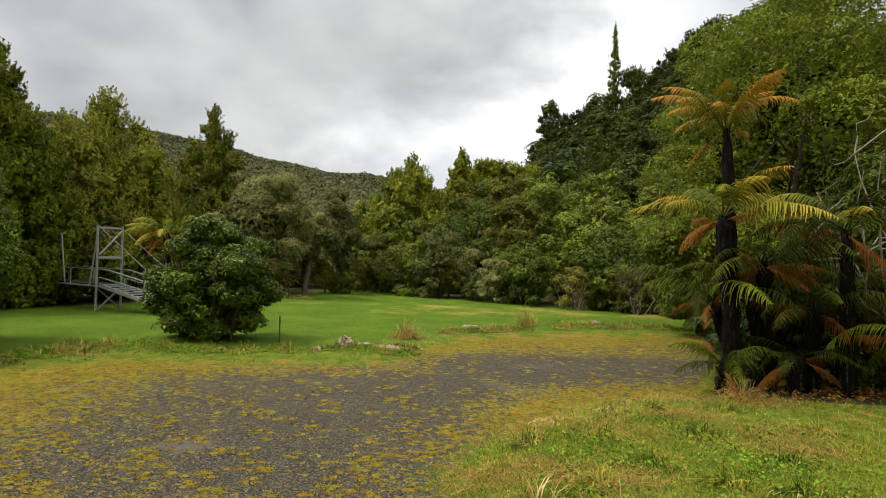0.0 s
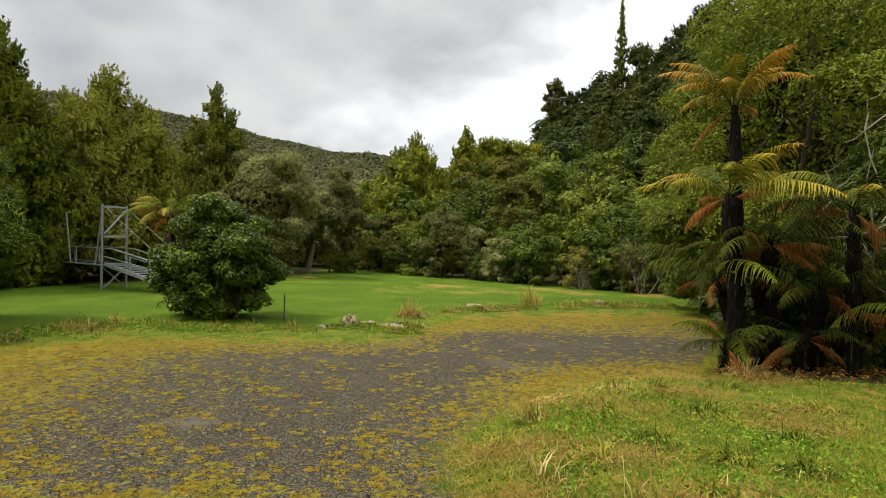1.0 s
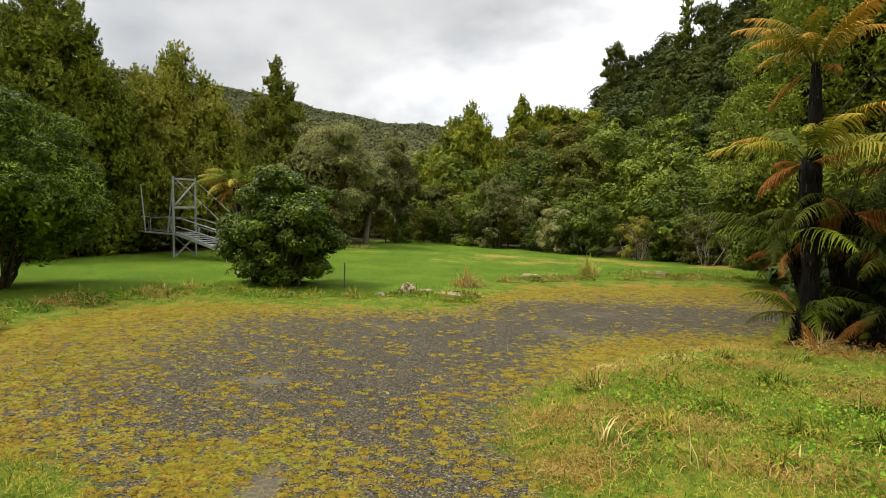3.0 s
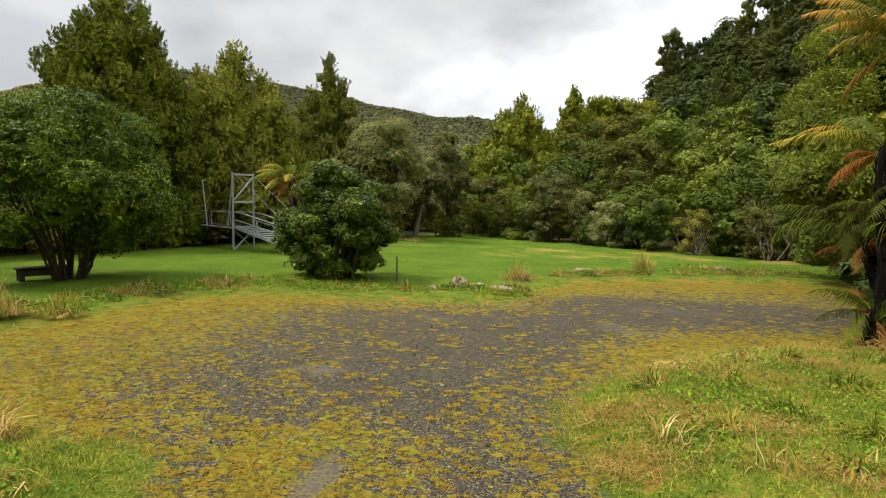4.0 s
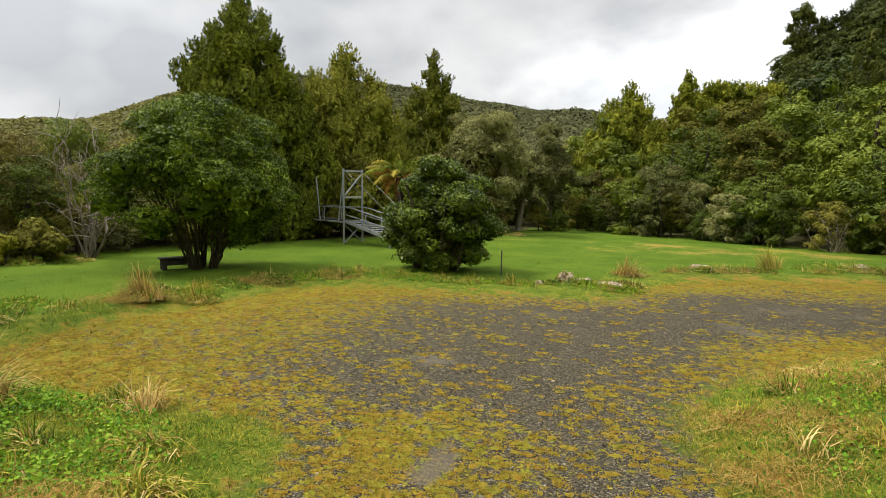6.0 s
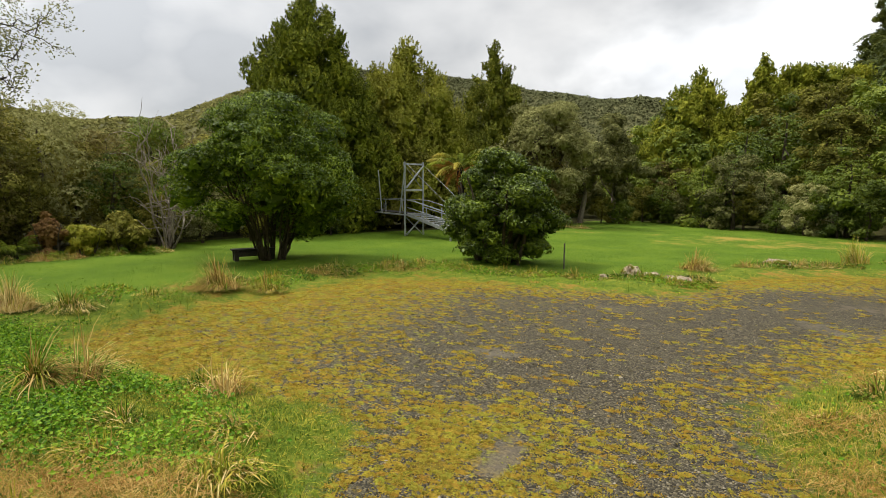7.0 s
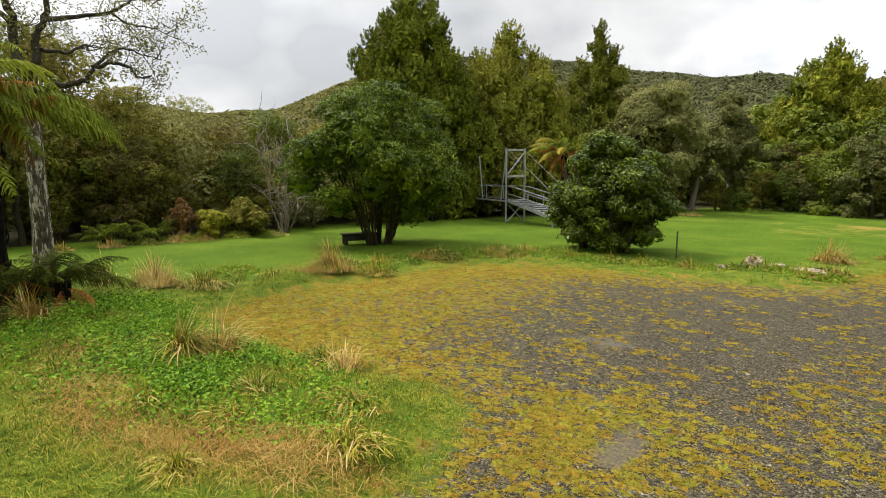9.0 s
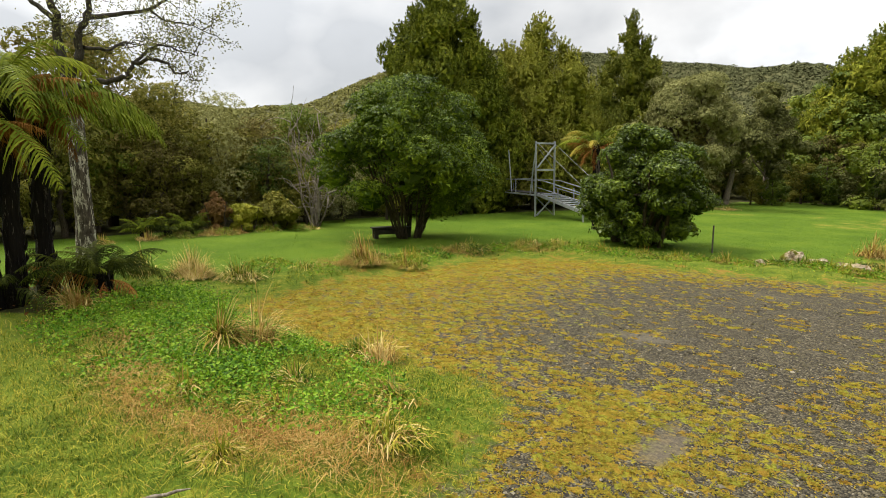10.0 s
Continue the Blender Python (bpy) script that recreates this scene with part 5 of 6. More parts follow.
for i, (x, y, h) in enumerate(((7.5, 12.1, 2.6), (8.7, 11.2, 2.8), (9.3, 9.6, 2.2), (6.9, 12.6, 1.8))):
    make_tree("understorey_shrub", "dark green shrub growing behind the tree ferns", "shrub", M_BROAD, M_BARK, 520 + i, h, 1.2, 0.05, "round", 16, 420, 9, 0.14, 0.15, (x, y), 0, "shrubs behind the tree ferns", stems=3, spread=0.3, trunk=0.05)
bare_shrub((8.7, 9.9), 4.4, 2.8, 8, "leafless branching small tree behind the tree ferns", n=9)


# ---- far woods ----
def far_woods():
    """Domed crowns of the trees on the far hills: a nearer spur of light scrub, a darker range beyond, with haze and
    cloud shade in its colour.
    """
    for seed, lo, hi, mat, label in ((5, 2, 40, M_FAR_HAZED, "bush covering the far hills, greyed in colour as by haze"), (6, 40, 82, M_SPUR, "olive scrub covering the nearer hillside")):
        rng = np.random.RandomState(seed)
        n = 9000
        az = rng.uniform(lo, hi, n)
        r = np.sqrt(rng.uniform(64 ** 2, 350 ** 2, n))
        x, y = -r * np.sin(np.radians(az)), r * np.cos(np.radians(az))
        z = height(x, y)
        size = rng.uniform(0.7, 1.5, n) * (0.5 + r / 430) * np.where(rng.random(n) < 0.06, 1.5, 1.0)
        per = 13
        d = unit(rng.normal(size=(n * per, 3)) + np.array([0, -0.25, 0.5]))
        d[:, 2] = np.abs(d[:, 2])
        rs = np.repeat(size, per)
        p = np.repeat(np.stack([x, y, z], 1), per, 0) + d * rs[:, None] * np.array([1.0, 1.0, 0.85]) * rng.uniform(0.75, 1.05, len(rs))[:, None]
        nrm = unit(d + rng.normal(size=d.shape) * 0.22)
        ln = rs * rng.uniform(0.5, 0.8, len(rs))
        v, f = leaf_tris(rng, p, nrm, unit(rng.normal(size=d.shape)), ln, ln * 0.85)
        tagged(new("far_woods", mesh_of("far_woods", v, f, mat)), label, "woods", kind="stuff")


far_woods()


# ---- ground cover ----
def spread_points(rng, n, box, weight):
    """Points in a box, kept by a weight from 0 to 1."""
    x, y = rng.uniform(box[0], box[1], n), rng.uniform(box[2], box[3], n)
    k = rng.random(n) < weight(x, y)
    return x[k], y[k]


def in_reach(x, y, near, far):
    """Denser where one stands, thinning out with distance."""
    r = np.hypot(x, y)
    return np.clip((near / np.maximum(r, 0.5)) ** 1.6, 0, 1) * (r < far) * (y > -1.0)


def blades(rng, x, y, lo, hi, width, lean, z0=0.0):
    h = rng.uniform(lo, hi, len(x))
    a = rng.uniform(0, 6.283, len(x))
    tilt = rng.uniform(0.1, 1.0, len(x)) * lean
    way = unit(np.stack([np.cos(a) * tilt, np.sin(a) * tilt, np.ones(len(x))], 1))
    side = np.stack([-np.sin(a), np.cos(a), np.zeros(len(x))], 1)
    p = np.stack([x, y, height(x, y) - 0.01 + z0], 1)
    w = (width * rng.uniform(0.7, 1.3, len(x)))[:, None]
    mid, tip = p + way * h[:, None] * 0.55, p + way * h[:, None]
    tip = tip + np.stack([np.cos(a), np.sin(a), -0.5 * np.ones(len(x))], 1) * (h * tilt * 0.4)[:, None]
    v = np.stack([p - side * w * 0.5, mid - side * w * 0.4, tip, mid + side * w * 0.4], 1).reshape(-1, 3)
    return v, np.arange(len(v)).reshape(-1, 4)


def ground_cover():
    rng = np.random.RandomState(9)
    box = (-18, 13, -0.5, 22)
    # rough grass round the gravel
    def rough_w(x, y):
        q = region_values(x, y)
        return in_reach(x, y, 5.8, 22) * (1 - q["lawn"]) * smooth(q["edge"], 0.25, -0.3) * (q["woods"] < 0.5) * np.clip(0.8 + 0.7 * waves(x, y, 3.0, 31), 0.45, 1)
    x, y = spread_points(rng, 300000, box, lambda x, y: rough_w(x, y) * (np.hypot(x, y) > 7.5))
    v, f = blades(rng, x, y, 0.05, 0.15, 0.012, 1.7)
    x, y = spread_points(rng, 430000, (-9.5, 7.0, -0.5, 8.0), lambda x, y: rough_w(x, y) * (np.hypot(x, y) < 8.5))
    turf = blades(rng, x, y, 0.03, 0.085, 0.008, 1.3)
    # tufts that stand a little above the turf
    x, y = spread_points(rng, 6000, (-9.5, 7.0, -0.5, 9.5), lambda x, y: rough_w(x, y) * np.clip(0.4 + 1.6 * waves(x, y, 1.4, 63), 0, 1))
    k = 26
    u = rng.normal(size=(len(x) * k, 2)) * np.repeat(rng.uniform(0.02, 0.05, len(x)), k)[:, None]
    tuft = blades(rng, np.repeat(x, k) + u[:, 0], np.repeat(y, k) + u[:, 1], 0.06, 0.17, 0.006, 1.9)
    v, f = joined((v, f), turf, tuft)
    tagged(new("rough_grass", mesh_of("rough_grass", v, f, M_GRASS)), "uncut green and yellowing grass round the gravel", "grass", kind="stuff")
    # mown grass
    def lawn_w(x, y):
        q = region_values(x, y)
        return np.clip((9 / np.maximum(np.hypot(x, y), 1)) ** 1.2, 0, 1) * q["lawn"] * np.clip(1.1 - 1.6 * q["dry"], 0, 1) * (q["edge"] < -0.2) * (q["woods"] < 0.3) * (y > 1.5)
    x, y = spread_points(rng, 330000, (-19, 13, 1.5, 32), lawn_w)
    v, f = blades(rng, x, y, 0.02, 0.045, 0.015, 1.6)
    tagged(new("mown_grass", mesh_of("mown_grass", v, f, M_LAWN)), "short mown green grass", "grass", kind="stuff")
    # flattened dead grass in patches
    c = np.array([(-4.6, 1.9), (-5.6, 1.7), (-4.0, 2.1), (-6.4, 2.0), (-3.6, 2.3), (-7.4, 2.4), (1.6, 7.6), (0.7, 5.8), (2.1, 7.0), (3.3, 7.8), (0.6, 4.7), (3.6, 9.0), (1.5, 5.4), (2.4, 4.6), (4.2, 6.6), (-8.8, 10.4), (-7.6, 11.9), (-9.4, 7.2), (5.0, 8.9), (4.3, 7.2)])
    x = np.concatenate([rng.normal(a, 0.42, 900) for a, b in c])
    y = np.concatenate([rng.normal(b, 0.17, 900) for a, b in c])
    k = lot_edge(x, y) < -0.02
    x, y = x[k], y[k]
    x2, y2 = spread_points(rng, 110000, box, lambda x, y: rough_w(x, y) * np.clip(0.12 + 1.4 * waves(x, y, 1.7, 61), 0.03, 1))
    x, y = np.concatenate([x, x2]), np.concatenate([y, y2])
    v, f = blades(rng, x, y, 0.07, 0.2, 0.0045, 4.5, 0.035)
    tagged(new("dead_grass", mesh_of("dead_grass", v, f, M_THATCH)), "flattened dry straw-coloured grass", "grass", kind="stuff")
    # low broad-leaved herbs
    def herb_w(x, y):
        left = smooth(np.hypot((x + 7.0) * 0.32, (y - 2.75) * 0.95), 1.3, 0.55) + smooth(np.hypot((x + 8.8) * 0.6, y - 3.6), 1.1, 0.4)
        right = 0.15 * smooth(np.hypot((x - 2.9) * 0.5, (y - 5.6) * 0.5), 1.6, 0.5)
        e = lot_edge(x, y)
        rim = 0.16 * smooth(np.abs(e + 0.75), 0.7, 0.2) * (x < -0.5) * (y > 4.5) * (waves(x, y, 2.5, 44) > 0)
        return np.clip(left + right + rim, 0, 1) * (lot_edge(x, y) < -0.15) * np.clip(0.55 + 1.2 * waves(x, y, 4.0, 41), 0.05, 1)
    x, y = spread_points(rng, 900000, (-12, 6, 1.0, 15), herb_w)
    p = np.stack([x, y, height(x, y) + rng.uniform(0.02, 0.13, len(x))], 1)
    nrm = unit(rng.normal(size=p.shape) * 0.6 + np.array([0, -0.1, 1.0]))
    ln = rng.uniform(0.018, 0.05, len(x))
    v, f = leaf_quads(rng, p, nrm, rng.normal(size=p.shape), ln, ln * 0.8, 0.1)
    tagged(new("low_herbs", mesh_of("low_herbs", v, f, M_HERB)), "low bright green herbs in the grass", "herbs", kind="stuff")
    # moss cushions
    def moss_w(x, y):
        q = region_values(x, y)
        return in_reach(x, y, 5.5, 17) * (q["edge"] > 0.05) * np.clip(q["moss"] * 1.1 + 0.03 + 0.9 * waves(x, y, 6.0, 51), 0.04, 1) * (q["mud"] < 0.5)
    x, y = spread_points(rng, 33000, (-9, 10, 1.6, 18), moss_w)
    many = 36
    wide = rng.uniform(0.025, 0.085, len(x))
    cx, cy, k = x, y, 9
    a = np.linspace(0, 6.283, k, endpoint=False)[None, :] + rng.uniform(-0.25, 0.25, (len(x), k))
    q = wide[:, None] * rng.uniform(0.35, 0.8, (len(x), k))
    rim = np.stack([cx[:, None] + np.cos(a) * q * 1.15, cy[:, None] + np.sin(a) * q * 0.85, height(cx, cy)[:, None] + 0.002 + 0 * q], 2)
    mid = np.stack([cx, cy, height(cx, cy) + 0.006 + wide * 0.12], 1)[:, None, :]
    i = np.arange(k)
    pads = np.concatenate([rim, mid], 1).reshape(-1, 3), (np.stack([i, (i + 1) % k, np.full(k, k)], 1)[None] + (np.arange(len(x)) * (k + 1))[:, None, None]).reshape(-1, 3)
    tall = np.repeat(wide * rng.uniform(0.1, 0.28, len(x)), many)
    u = rng.normal(size=(len(x) * many, 2))
    fall = np.linalg.norm(u, axis=1)
    x, y = np.repeat(x, many) + u[:, 0] * np.repeat(wide, many) * 0.75, np.repeat(y, many) + u[:, 1] * np.repeat(wide, many) * 0.55
    # each one a low cushion of short shoots
    p = np.stack([x, y, height(x, y) + 0.003 + tall * np.exp(-fall * fall * 0.5) * rng.uniform(0.4, 1.0, len(x))], 1)
    way = unit(np.stack([u[:, 0], u[:, 1], np.full(len(x), 0.35)], 1) + rng.normal(size=p.shape) * 0.7)
    ln = rng.uniform(0.012, 0.034, len(x))
    v, f = leaf_tris(rng, p, unit(rng.normal(size=p.shape) * 0.45 + np.array([0, -0.1, 1.0])), way, ln, ln * 0.55)
    v, f = joined(pads, (v, f))
    tagged(new("moss_cushions", mesh_of("moss_cushions", v, f, M_MOSS)), "yellow-green moss cushions on the gravel", "moss", kind="stuff")
    # loose stones
    def stone_w(x, y):
        q = region_values(x, y)
        return in_reach(x, y, 4.2, 10) * (q["edge"] > 0.1) * np.clip(1.1 - q["moss"], 0.1, 1) * (q["mud"] < 0.6)
    x, y = spread_points(rng, 60000, (-8, 6, 1.8, 10), stone_w)
    m = len(x)
    s = rng.uniform(0.007, 0.017, m) * np.where(rng.random(m) < 0.04, 1.8, 1.0)
    o = np.array([(1, 0, 0), (0, 1, 0), (-1, 0, 0), (0, -1, 0), (0.1, 0.1, 0.75), (0, 0, -0.6)], float)
    a = rng.uniform(0, 6.283, m)
    q = o[None] * rng.uniform(0.6, 1.35, (m, 6, 1)) * s[:, None, None]
    v = np.stack([q[..., 0] * np.cos(a)[:, None] - q[..., 1] * np.sin(a)[:, None] + x[:, None], q[..., 0] * np.sin(a)[:, None] + q[..., 1] * np.cos(a)[:, None] + y[:, None], q[..., 2] + (height(x, y) + s * 0.25)[:, None]], 2).reshape(-1, 3)
    t = np.array([(0, 1, 4), (1, 2, 4), (2, 3, 4), (3, 0, 4), (1, 0, 5), (2, 1, 5), (3, 2, 5), (0, 3, 5)])
    f = (t[None] + (np.arange(m) * 6)[:, None, None]).reshape(-1, 3)
    tagged(new("loose_gravel", mesh_of("loose_gravel", v, f, M_STONE)), "loose dark grey gravel stones", "gravel", kind="stuff")
    # fallen leaves
    x = np.concatenate([rng.uniform(4.6, 8.8, 900), rng.uniform(0.8, 8, 90), rng.uniform(-11.5, -8.5, 110), rng.uniform(-5, 0.5, 5)])
    y = np.concatenate([rng.normal(9.5, 0.4, 900), rng.uniform(4.5, 9.5, 90), rng.normal(2.3, 0.3, 110), rng.uniform(5, 9, 5)])
    p = np.stack([x, y, height(x, y) + np.where(lot_edge(x, y) > 0, 0.02, rng.uniform(0.03, 0.1, len(x)))], 1)
    nrm = unit(rng.normal(size=p.shape) * 0.5 + np.array([0, 0, 1.0]))
    ln = rng.uniform(0.04, 0.10, len(x))
    v, f = leaf_quads(rng, p, nrm, rng.normal(size=p.shape), ln, ln * 0.5, 0.12)
    tagged(new("fallen_leaves", mesh_of("fallen_leaves", v, f, M_LITTER)), "fallen brown and yellow leaves", "leaves", kind="stuff")


ground_cover()


def tussock(at, h, r, n, dead, seed, label, flop=1.2):
    """A clump of long blades, part green, part dead."""
    rng = np.random.RandomState(seed)
    h *= 0.66 if flop < 1.2 else 0.56
    ob = thing("grass_tussock", label, "grass tussock", "grass tussocks", (*at, ground_at(*at)))
    for name, mat, k in (("green_tuft", M_GRASS, int(n * (1 - dead))), ("dead_tuft", M_STRAW, int(n * dead))):
        if k < 4:
            continue
        b = rng.uniform(0, 6.283, k)
        out = rng.uniform(0, 1, k) ** 0.8
        p0 = np.stack([np.cos(b) * 1.2, np.sin(b) * 0.8, np.zeros(k)], 1) * (out * r * 0.75)[:, None]
        # blades fall away from the heart of the clump, most of them to one side
        a = np.arctan2(np.sin(b) + 1.3 * np.sin(seed), np.cos(b) + 1.3 * np.cos(seed)) + rng.normal(size=k) * 0.7
        d = np.stack([np.cos(a), np.sin(a), np.zeros(k)], 1)
        side = np.stack([-np.sin(a), np.cos(a), np.zeros(k)], 1)
        ln = h * rng.uniform(0.7, 1.6, k) * (1.25 - 0.5 * out) 
        fl = np.clip(0.35 + 0.6 * out + rng.normal(size=k) * 0.3, 0.05, 1.25) * flop * (1.6 if mat is M_STRAW else 1.3)
        v, w = [], (0.010 * rng.uniform(0.6, 1.5, k))[:, None]
        for t in (0, 0.4, 0.75, 1.0):
            th = fl * t * 1.25
            c = p0 + d * (ln * t * np.sin(th))[:, None] + np.array([0, 0, 1.0]) * (ln * t * np.cos(th))[:, None]
            c[:, 2] = np.maximum(c[:, 2], 0.02)
            ww = w * (1.0, 0.95, 0.6, 0.1)[(0, 0.4, 0.75, 1.0).index(t)]
            v += [c - side * ww * 0.5, c + side * ww * 0.5]
        v = np.stack(v, 1).reshape(-1, 3)
        f = np.concatenate([np.stack([np.arange(k) * 8 + 2 * j, np.arange(k) * 8 + 2 * j + 1, np.arange(k) * 8 + 2 * j + 3, np.arange(k) * 8 + 2 * j + 2], 1) for j in range(3)])
        tagged(child(name, mesh_of(name, v, f, mat), ob), kind="stuff")


TUFT_A, TUFT_B, TUFT_C = "large tussock of straw-coloured and green grass", "upright tussock of green and dry grass blades", "low tuft of dry grass in the lawn"
for i, (x, y, h, r, n, dead, lab, flop) in enumerate((
        (-10.6, 4.75, 0.66, 0.5, 1300, 0.75, TUFT_A, 2.5), (-9.1, 7.6, 0.76, 0.45, 1400, 0.7, TUFT_A, 2.5), (-8.5, 8.2, 0.45, 0.6, 450, 0.4, TUFT_C, 1.6), (-10.0, 5.3, 0.5, 0.6, 500, 0.5, TUFT_A, 1.6),
        (-6.4, 2.95, 0.66, 0.17, 420, 0.5, TUFT_B, 1.15), (-6.15, 3.3, 0.7, 0.25, 110, 0.85, TUFT_B, 0.7), (-4.8, 3.85, 0.45, 0.26, 90, 0.97, TUFT_C, 0.8), (-5.2, 3.9, 0.25, 0.2, 120, 0.1, TUFT_B, 0.7),
        (-11.6, 4.3, 0.6, 0.4, 250, 0.4, TUFT_B, 0.8), (-9.5, 2.5, 0.6, 0.3, 220, 0.9, TUFT_B, 0.6), (-1.0, 16.2, 0.6, 0.5, 420, 0.9, TUFT_C, 1.1), (1.6, 18.4, 0.4, 0.4, 260, 0.85, TUFT_C, 1.3),
        (3.1, 20.2, 0.75, 0.4, 260, 0.45, TUFT_B, 0.5), (2.2, 18.6, 0.3, 0.5, 260, 0.7, TUFT_C, 1.5), (5.4, 20.6, 0.4, 0.7, 400, 0.7, TUFT_C, 1.5), (6.9, 20.9, 0.4, 0.7, 400, 0.5, TUFT_C, 1.5), (8.6, 21.4, 0.4, 0.7, 360, 0.4, TUFT_C, 1.5),
        (10.3, 21.8, 0.45, 0.7, 400, 0.6, TUFT_C, 1.5), (-8.1, 12.5, 0.4, 0.5, 300, 0.5, TUFT_C, 1.4), (-8.7, 10.4, 0.35, 0.5, 300, 0.5, TUFT_C, 1.4), (-7.5, 11.9, 0.35, 0.4, 240, 0.6, TUFT_C, 1.4), (-6.8, 12.9, 0.3, 0.4, 200, 0.6, TUFT_C, 1.4),
        (1.6, 7.6, 0.25, 0.4, 240, 0.55, TUFT_C, 1.5), (0.7, 5.9, 0.2, 0.3, 220, 0.25, TUFT_B, 1.4), (0.95, 5.0, 0.35, 0.22, 24, 0.8, TUFT_B, 0.6), (1.6, 4.5, 0.4, 0.25, 24, 0.7, TUFT_B, 0.5), (2.2, 5.9, 0.25, 0.4, 240, 0.1, TUFT_B, 1.3),
        (2.5, 8.1, 0.22, 0.4, 220, 0.7, TUFT_C, 1.5), (3.3, 7.0, 0.25, 0.4, 260, 0.1, TUFT_B, 1.3), (-2.05, 13.62, 0.35, 0.4, 300, 0.15, TUFT_B, 1.3), (-1.35, 13.35, 0.3, 0.35, 240, 0.2, TUFT_B, 1.3), (-0.75, 14.3, 0.3, 0.35, 240, 0.5, TUFT_C, 1.4), (0.7, 18.1, 0.3, 0.35, 200, 0.5, TUFT_C, 1.4), (-3.9, 3.1, 0.3, 0.4, 260, 0.4, TUFT_B, 1.3), (-4.6, 2.4, 0.3, 0.4, 260, 0.4, TUFT_B, 1.4), (-3.4, 2.6, 0.3, 0.4, 260, 0.3, TUFT_B, 1.3),
        (5.0, 9.3, 0.45, 0.4, 260, 0.9, TUFT_C, 1.4), (-16.8, 6.6, 0.4, 0.5, 300, 0.9, TUFT_C, 1.5), (-16.7, 8.4, 0.4, 0.5, 260, 0.9, TUFT_C, 1.5), (-16.5, 9.2, 0.35, 0.5, 260, 0.9, TUFT_C, 1.5), (-16.1, 11.6, 0.35, 0.5, 260, 0.8, TUFT_C, 1.5), (-17.0, 5.5, 0.4, 0.5, 260, 0.8, TUFT_C, 1.5), (-8.2, 30.0, 0.4, 0.8, 300, 0.95, TUFT_C, 1.5), (-7.2, 29.6, 0.35, 0.7, 260, 0.95, TUFT_C, 1.5))):
    tussock((x, y), h, r, n, dead, 700 + i, lab, flop)
# low clumps in the rough grass
TUFT_D, TUFT_E = "low clump of green grass in the rough grass", "low clump of weeds and dry grass beside the gravel"
for i, (x, y, r, dead) in enumerate(((1.5, 5.3, 0.30, 0.1), (2.8, 5.5, 0.35, 0.05), (3.9, 6.2, 0.35, 0.1), (2.0, 6.8, 0.30, 0.15), (3.1, 8.0, 0.30, 0.2), (4.2, 8.3, 0.35, 0.1), (1.1, 6.6, 0.28, 0.5), (4.9, 7.3, 0.35, 0.1), (3.4, 5.2, 0.3, 0.1), (2.3, 4.7, 0.3, 0.3),
                                     (-9.2, 9.2, 0.45, 0.3), (-8.9, 11.0, 0.5, 0.25), (-7.9, 11.6, 0.45, 0.35), (-7.2, 12.5, 0.5, 0.25), (-6.2, 12.7, 0.45, 0.3), (-5.2, 12.9, 0.4, 0.3), (-4.4, 12.7, 0.35, 0.25), (-9.7, 6.6, 0.5, 0.3), (-9.4, 8.4, 0.5, 0.35), (-3.4, 12.8, 0.35, 0.3),
                                     (4.4, 19.6, 0.6, 0.5), (6.2, 20.2, 0.7, 0.45), (7.8, 20.6, 0.7, 0.4), (9.5, 20.9, 0.7, 0.35), (11.4, 21.2, 0.7, 0.4), (0.2, 17.0, 0.4, 0.5), (-5.0, 2.9, 0.3, 0.3), (-6.9, 1.9, 0.3, 0.2), (-5.6, 2.1, 0.3, 0.3), (-4.2, 1.7, 0.3, 0.2))):
    tussock((x, y), 0.34 if y > 9 else 0.26, r, 320 if y > 9 else 260, dead, 800 + i, TUFT_E if dead > 0.2 else TUFT_D, 1.5)


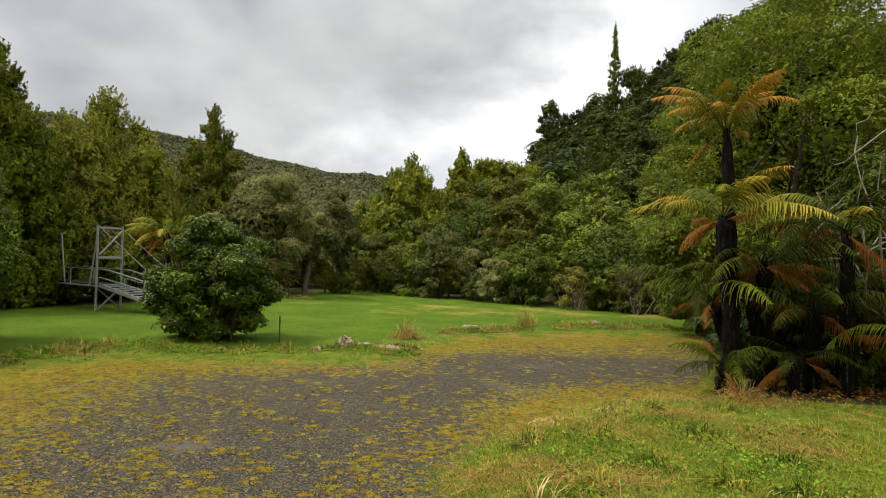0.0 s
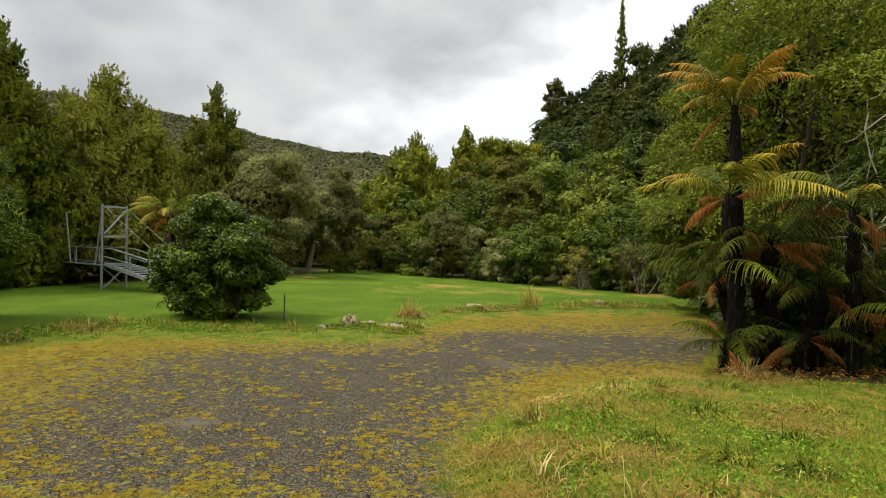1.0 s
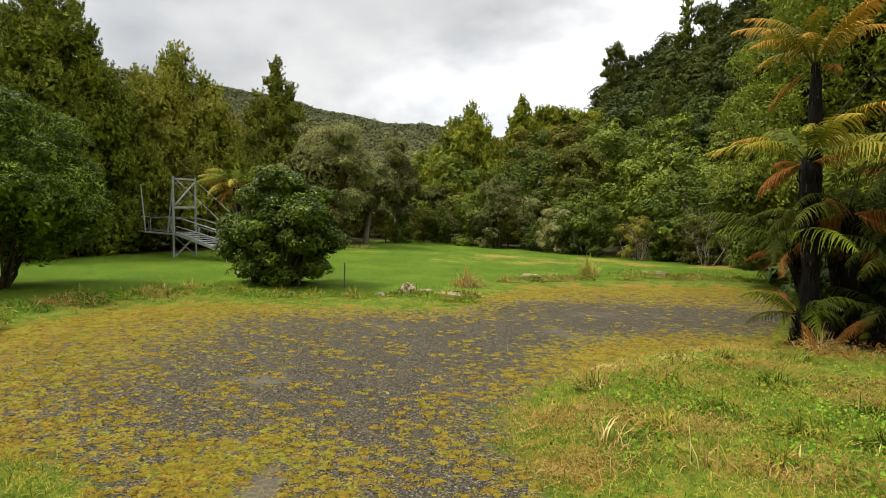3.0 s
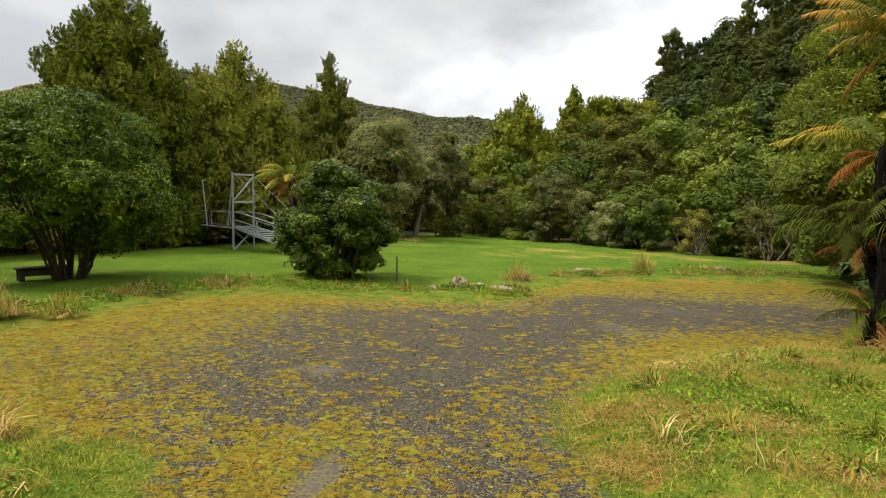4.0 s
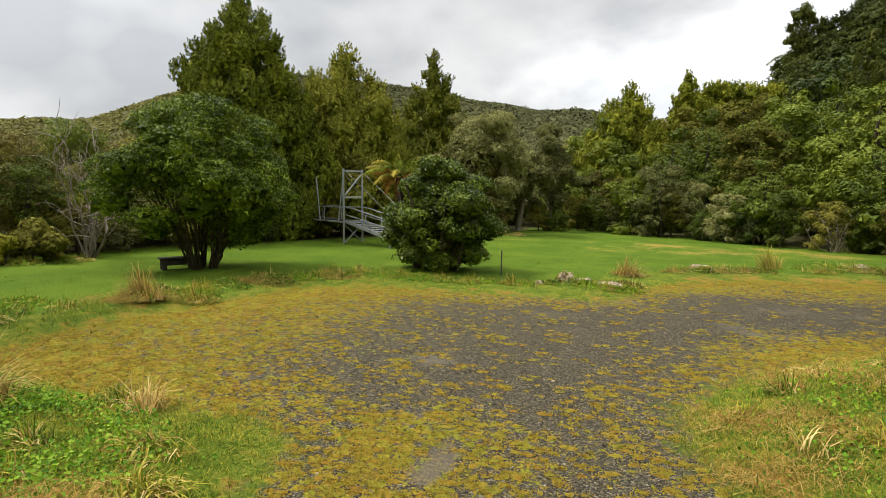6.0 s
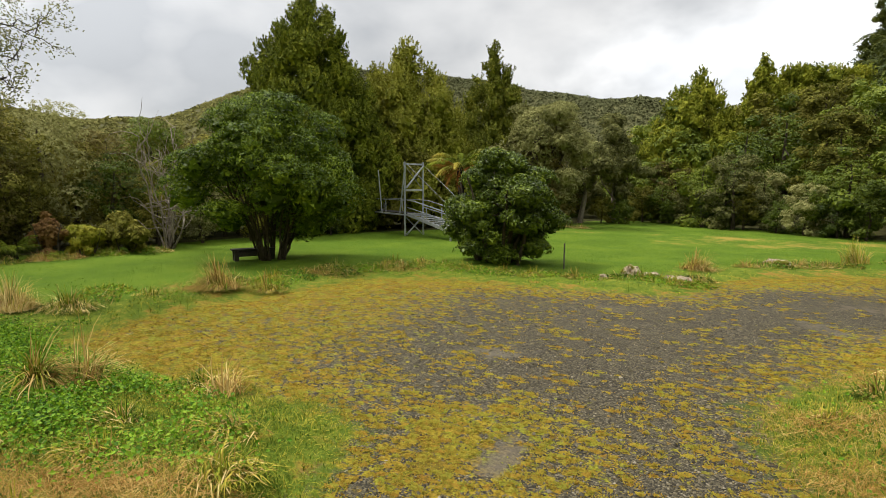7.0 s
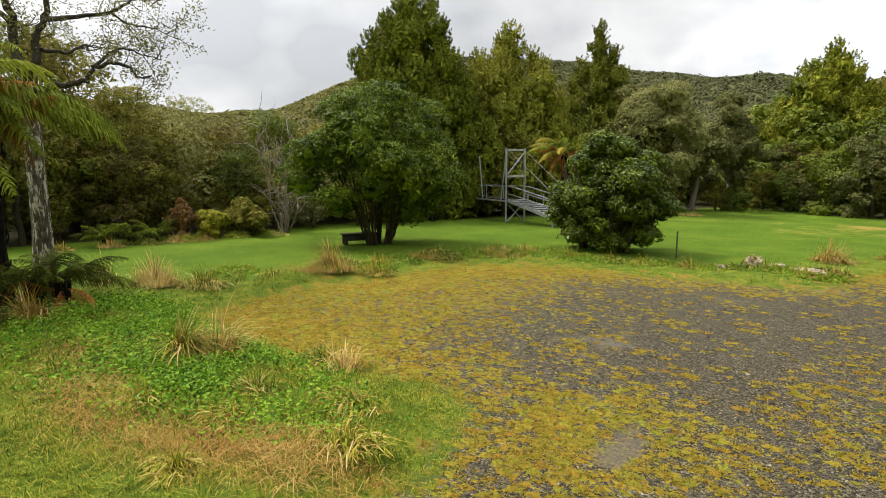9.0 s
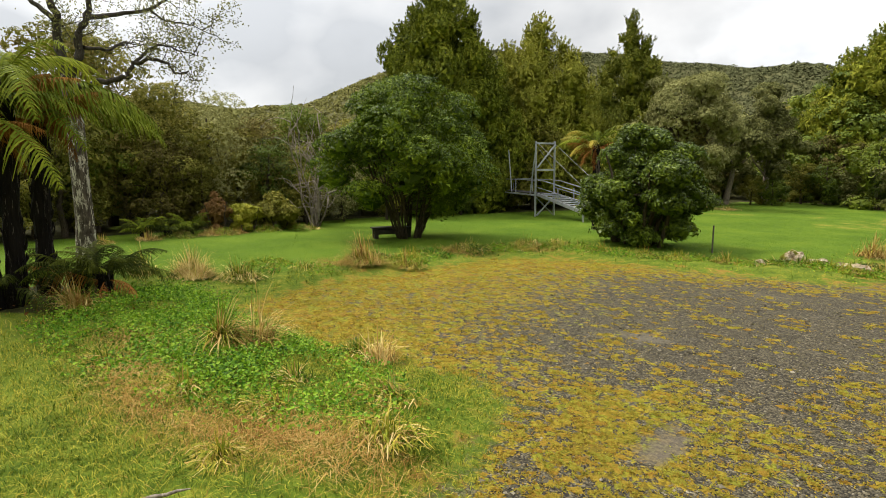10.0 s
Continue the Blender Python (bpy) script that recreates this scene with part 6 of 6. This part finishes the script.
# ---- weeds along the edge of the gravel ----
def weed_clump(at, r, h, seed, straw, label):
    """A low sprawling mound of leaves and blades, with dry stalks."""
    rng = np.random.RandomState(seed)
    ob = thing("weed_clump", label, "weeds", "weeds beside the gravel", (*at, ground_at(*at)))

    def dome(k):
        a, q = rng.uniform(0, 6.283, k), np.sqrt(rng.uniform(0, 1, k))
        lump = 0.75 + 0.35 * np.sin(3 * a + seed) * q
        p = np.stack([np.cos(a) * q * r * 1.3, np.sin(a) * q * r * 0.8, h * (1 - q ** 2) * lump * rng.uniform(0.3, 1.0, k)], 1)
        return p, unit(np.stack([np.cos(a) * q, np.sin(a) * q, np.full(k, 0.9)], 1) + rng.normal(size=p.shape) * 0.4)
    p, n = dome(340)
    ln = rng.uniform(0.035, 0.085, len(p))
    v, f = leaf_quads(rng, p, n, rng.normal(size=p.shape), ln, ln * 0.5, 0.1)
    child("foliage", mesh_of("foliage", v, f, M_HERB if seed % 3 else M_SHRUB), ob)
    for name, mat, k in (("grass_tuft", M_GRASS, 170), ("straw_tuft", M_STRAW, int(110 * straw))):
        p, n = dome(k)
        way = unit(n + rng.normal(size=p.shape) * 0.7 + np.array([0, 0, 0.1]))
        ln = rng.uniform(0.10, 0.26, k)
        v, f = leaf_tris(rng, p, unit(rng.normal(size=p.shape)), way, ln, ln * 0.06 + 0.004)
        tagged(child(name, mesh_of(name, v, f, mat), ob), kind="stuff")


WEEDS = "low green weeds and dry grass beside the gravel", "sprawling weeds with dry straw beside the rocks"
for i, (x, y, r, h, straw) in enumerate(((-9.6, 8.3, 0.55, 0.22, 0.5), (-8.8, 8.5, 0.5, 0.2, 0.3), (-9.0, 9.6, 0.5, 0.24, 0.4), (-8.6, 10.6, 0.5, 0.3, 0.8), (-8.2, 11.4, 0.45, 0.22, 0.4), (-7.6, 12.0, 0.45, 0.2, 0.4), (-7.3, 12.6, 0.4, 0.34, 1.2), (-6.6, 12.5, 0.5, 0.22, 0.3),
                                         (-5.8, 12.7, 0.45, 0.2, 0.4), (-5.0, 12.8, 0.4, 0.18, 0.4), (-4.2, 12.9, 0.4, 0.16, 0.3), (-3.2, 12.9, 0.4, 0.15, 0.5), (-2.5, 13.4, 0.35, 0.15, 0.4), (-1.7, 13.45, 0.4, 0.2, 0.3), (-0.9, 13.5, 0.35, 0.2, 0.4), (-1.0, 14.4, 0.4, 0.2, 0.8),
                                         (0.8, 18.0, 0.5, 0.22, 0.6), (1.7, 18.6, 0.5, 0.26, 1.4), (2.5, 18.9, 0.5, 0.2, 0.8), (4.6, 20.2, 0.7, 0.32, 0.9), (5.8, 20.7, 0.7, 0.35, 0.9), (7.0, 20.9, 0.7, 0.3, 0.6), (8.2, 20.6, 0.7, 0.28, 0.3), (9.4, 20.4, 0.8, 0.3, 0.3), (10.6, 20.2, 0.8, 0.3, 0.3),
                                         (-10.4, 5.9, 0.5, 0.22, 0.5), (-10.9, 6.6, 0.5, 0.18, 0.3), (-16.9, 8.8, 0.6, 0.3, 1.2), (-16.6, 10.2, 0.6, 0.25, 1.0), (-16.4, 11.4, 0.6, 0.25, 0.8), (-17.1, 7.6, 0.6, 0.25, 1.2))):
    weed_clump((x, y), r, h, 900 + i, straw, WEEDS[straw > 0.7])
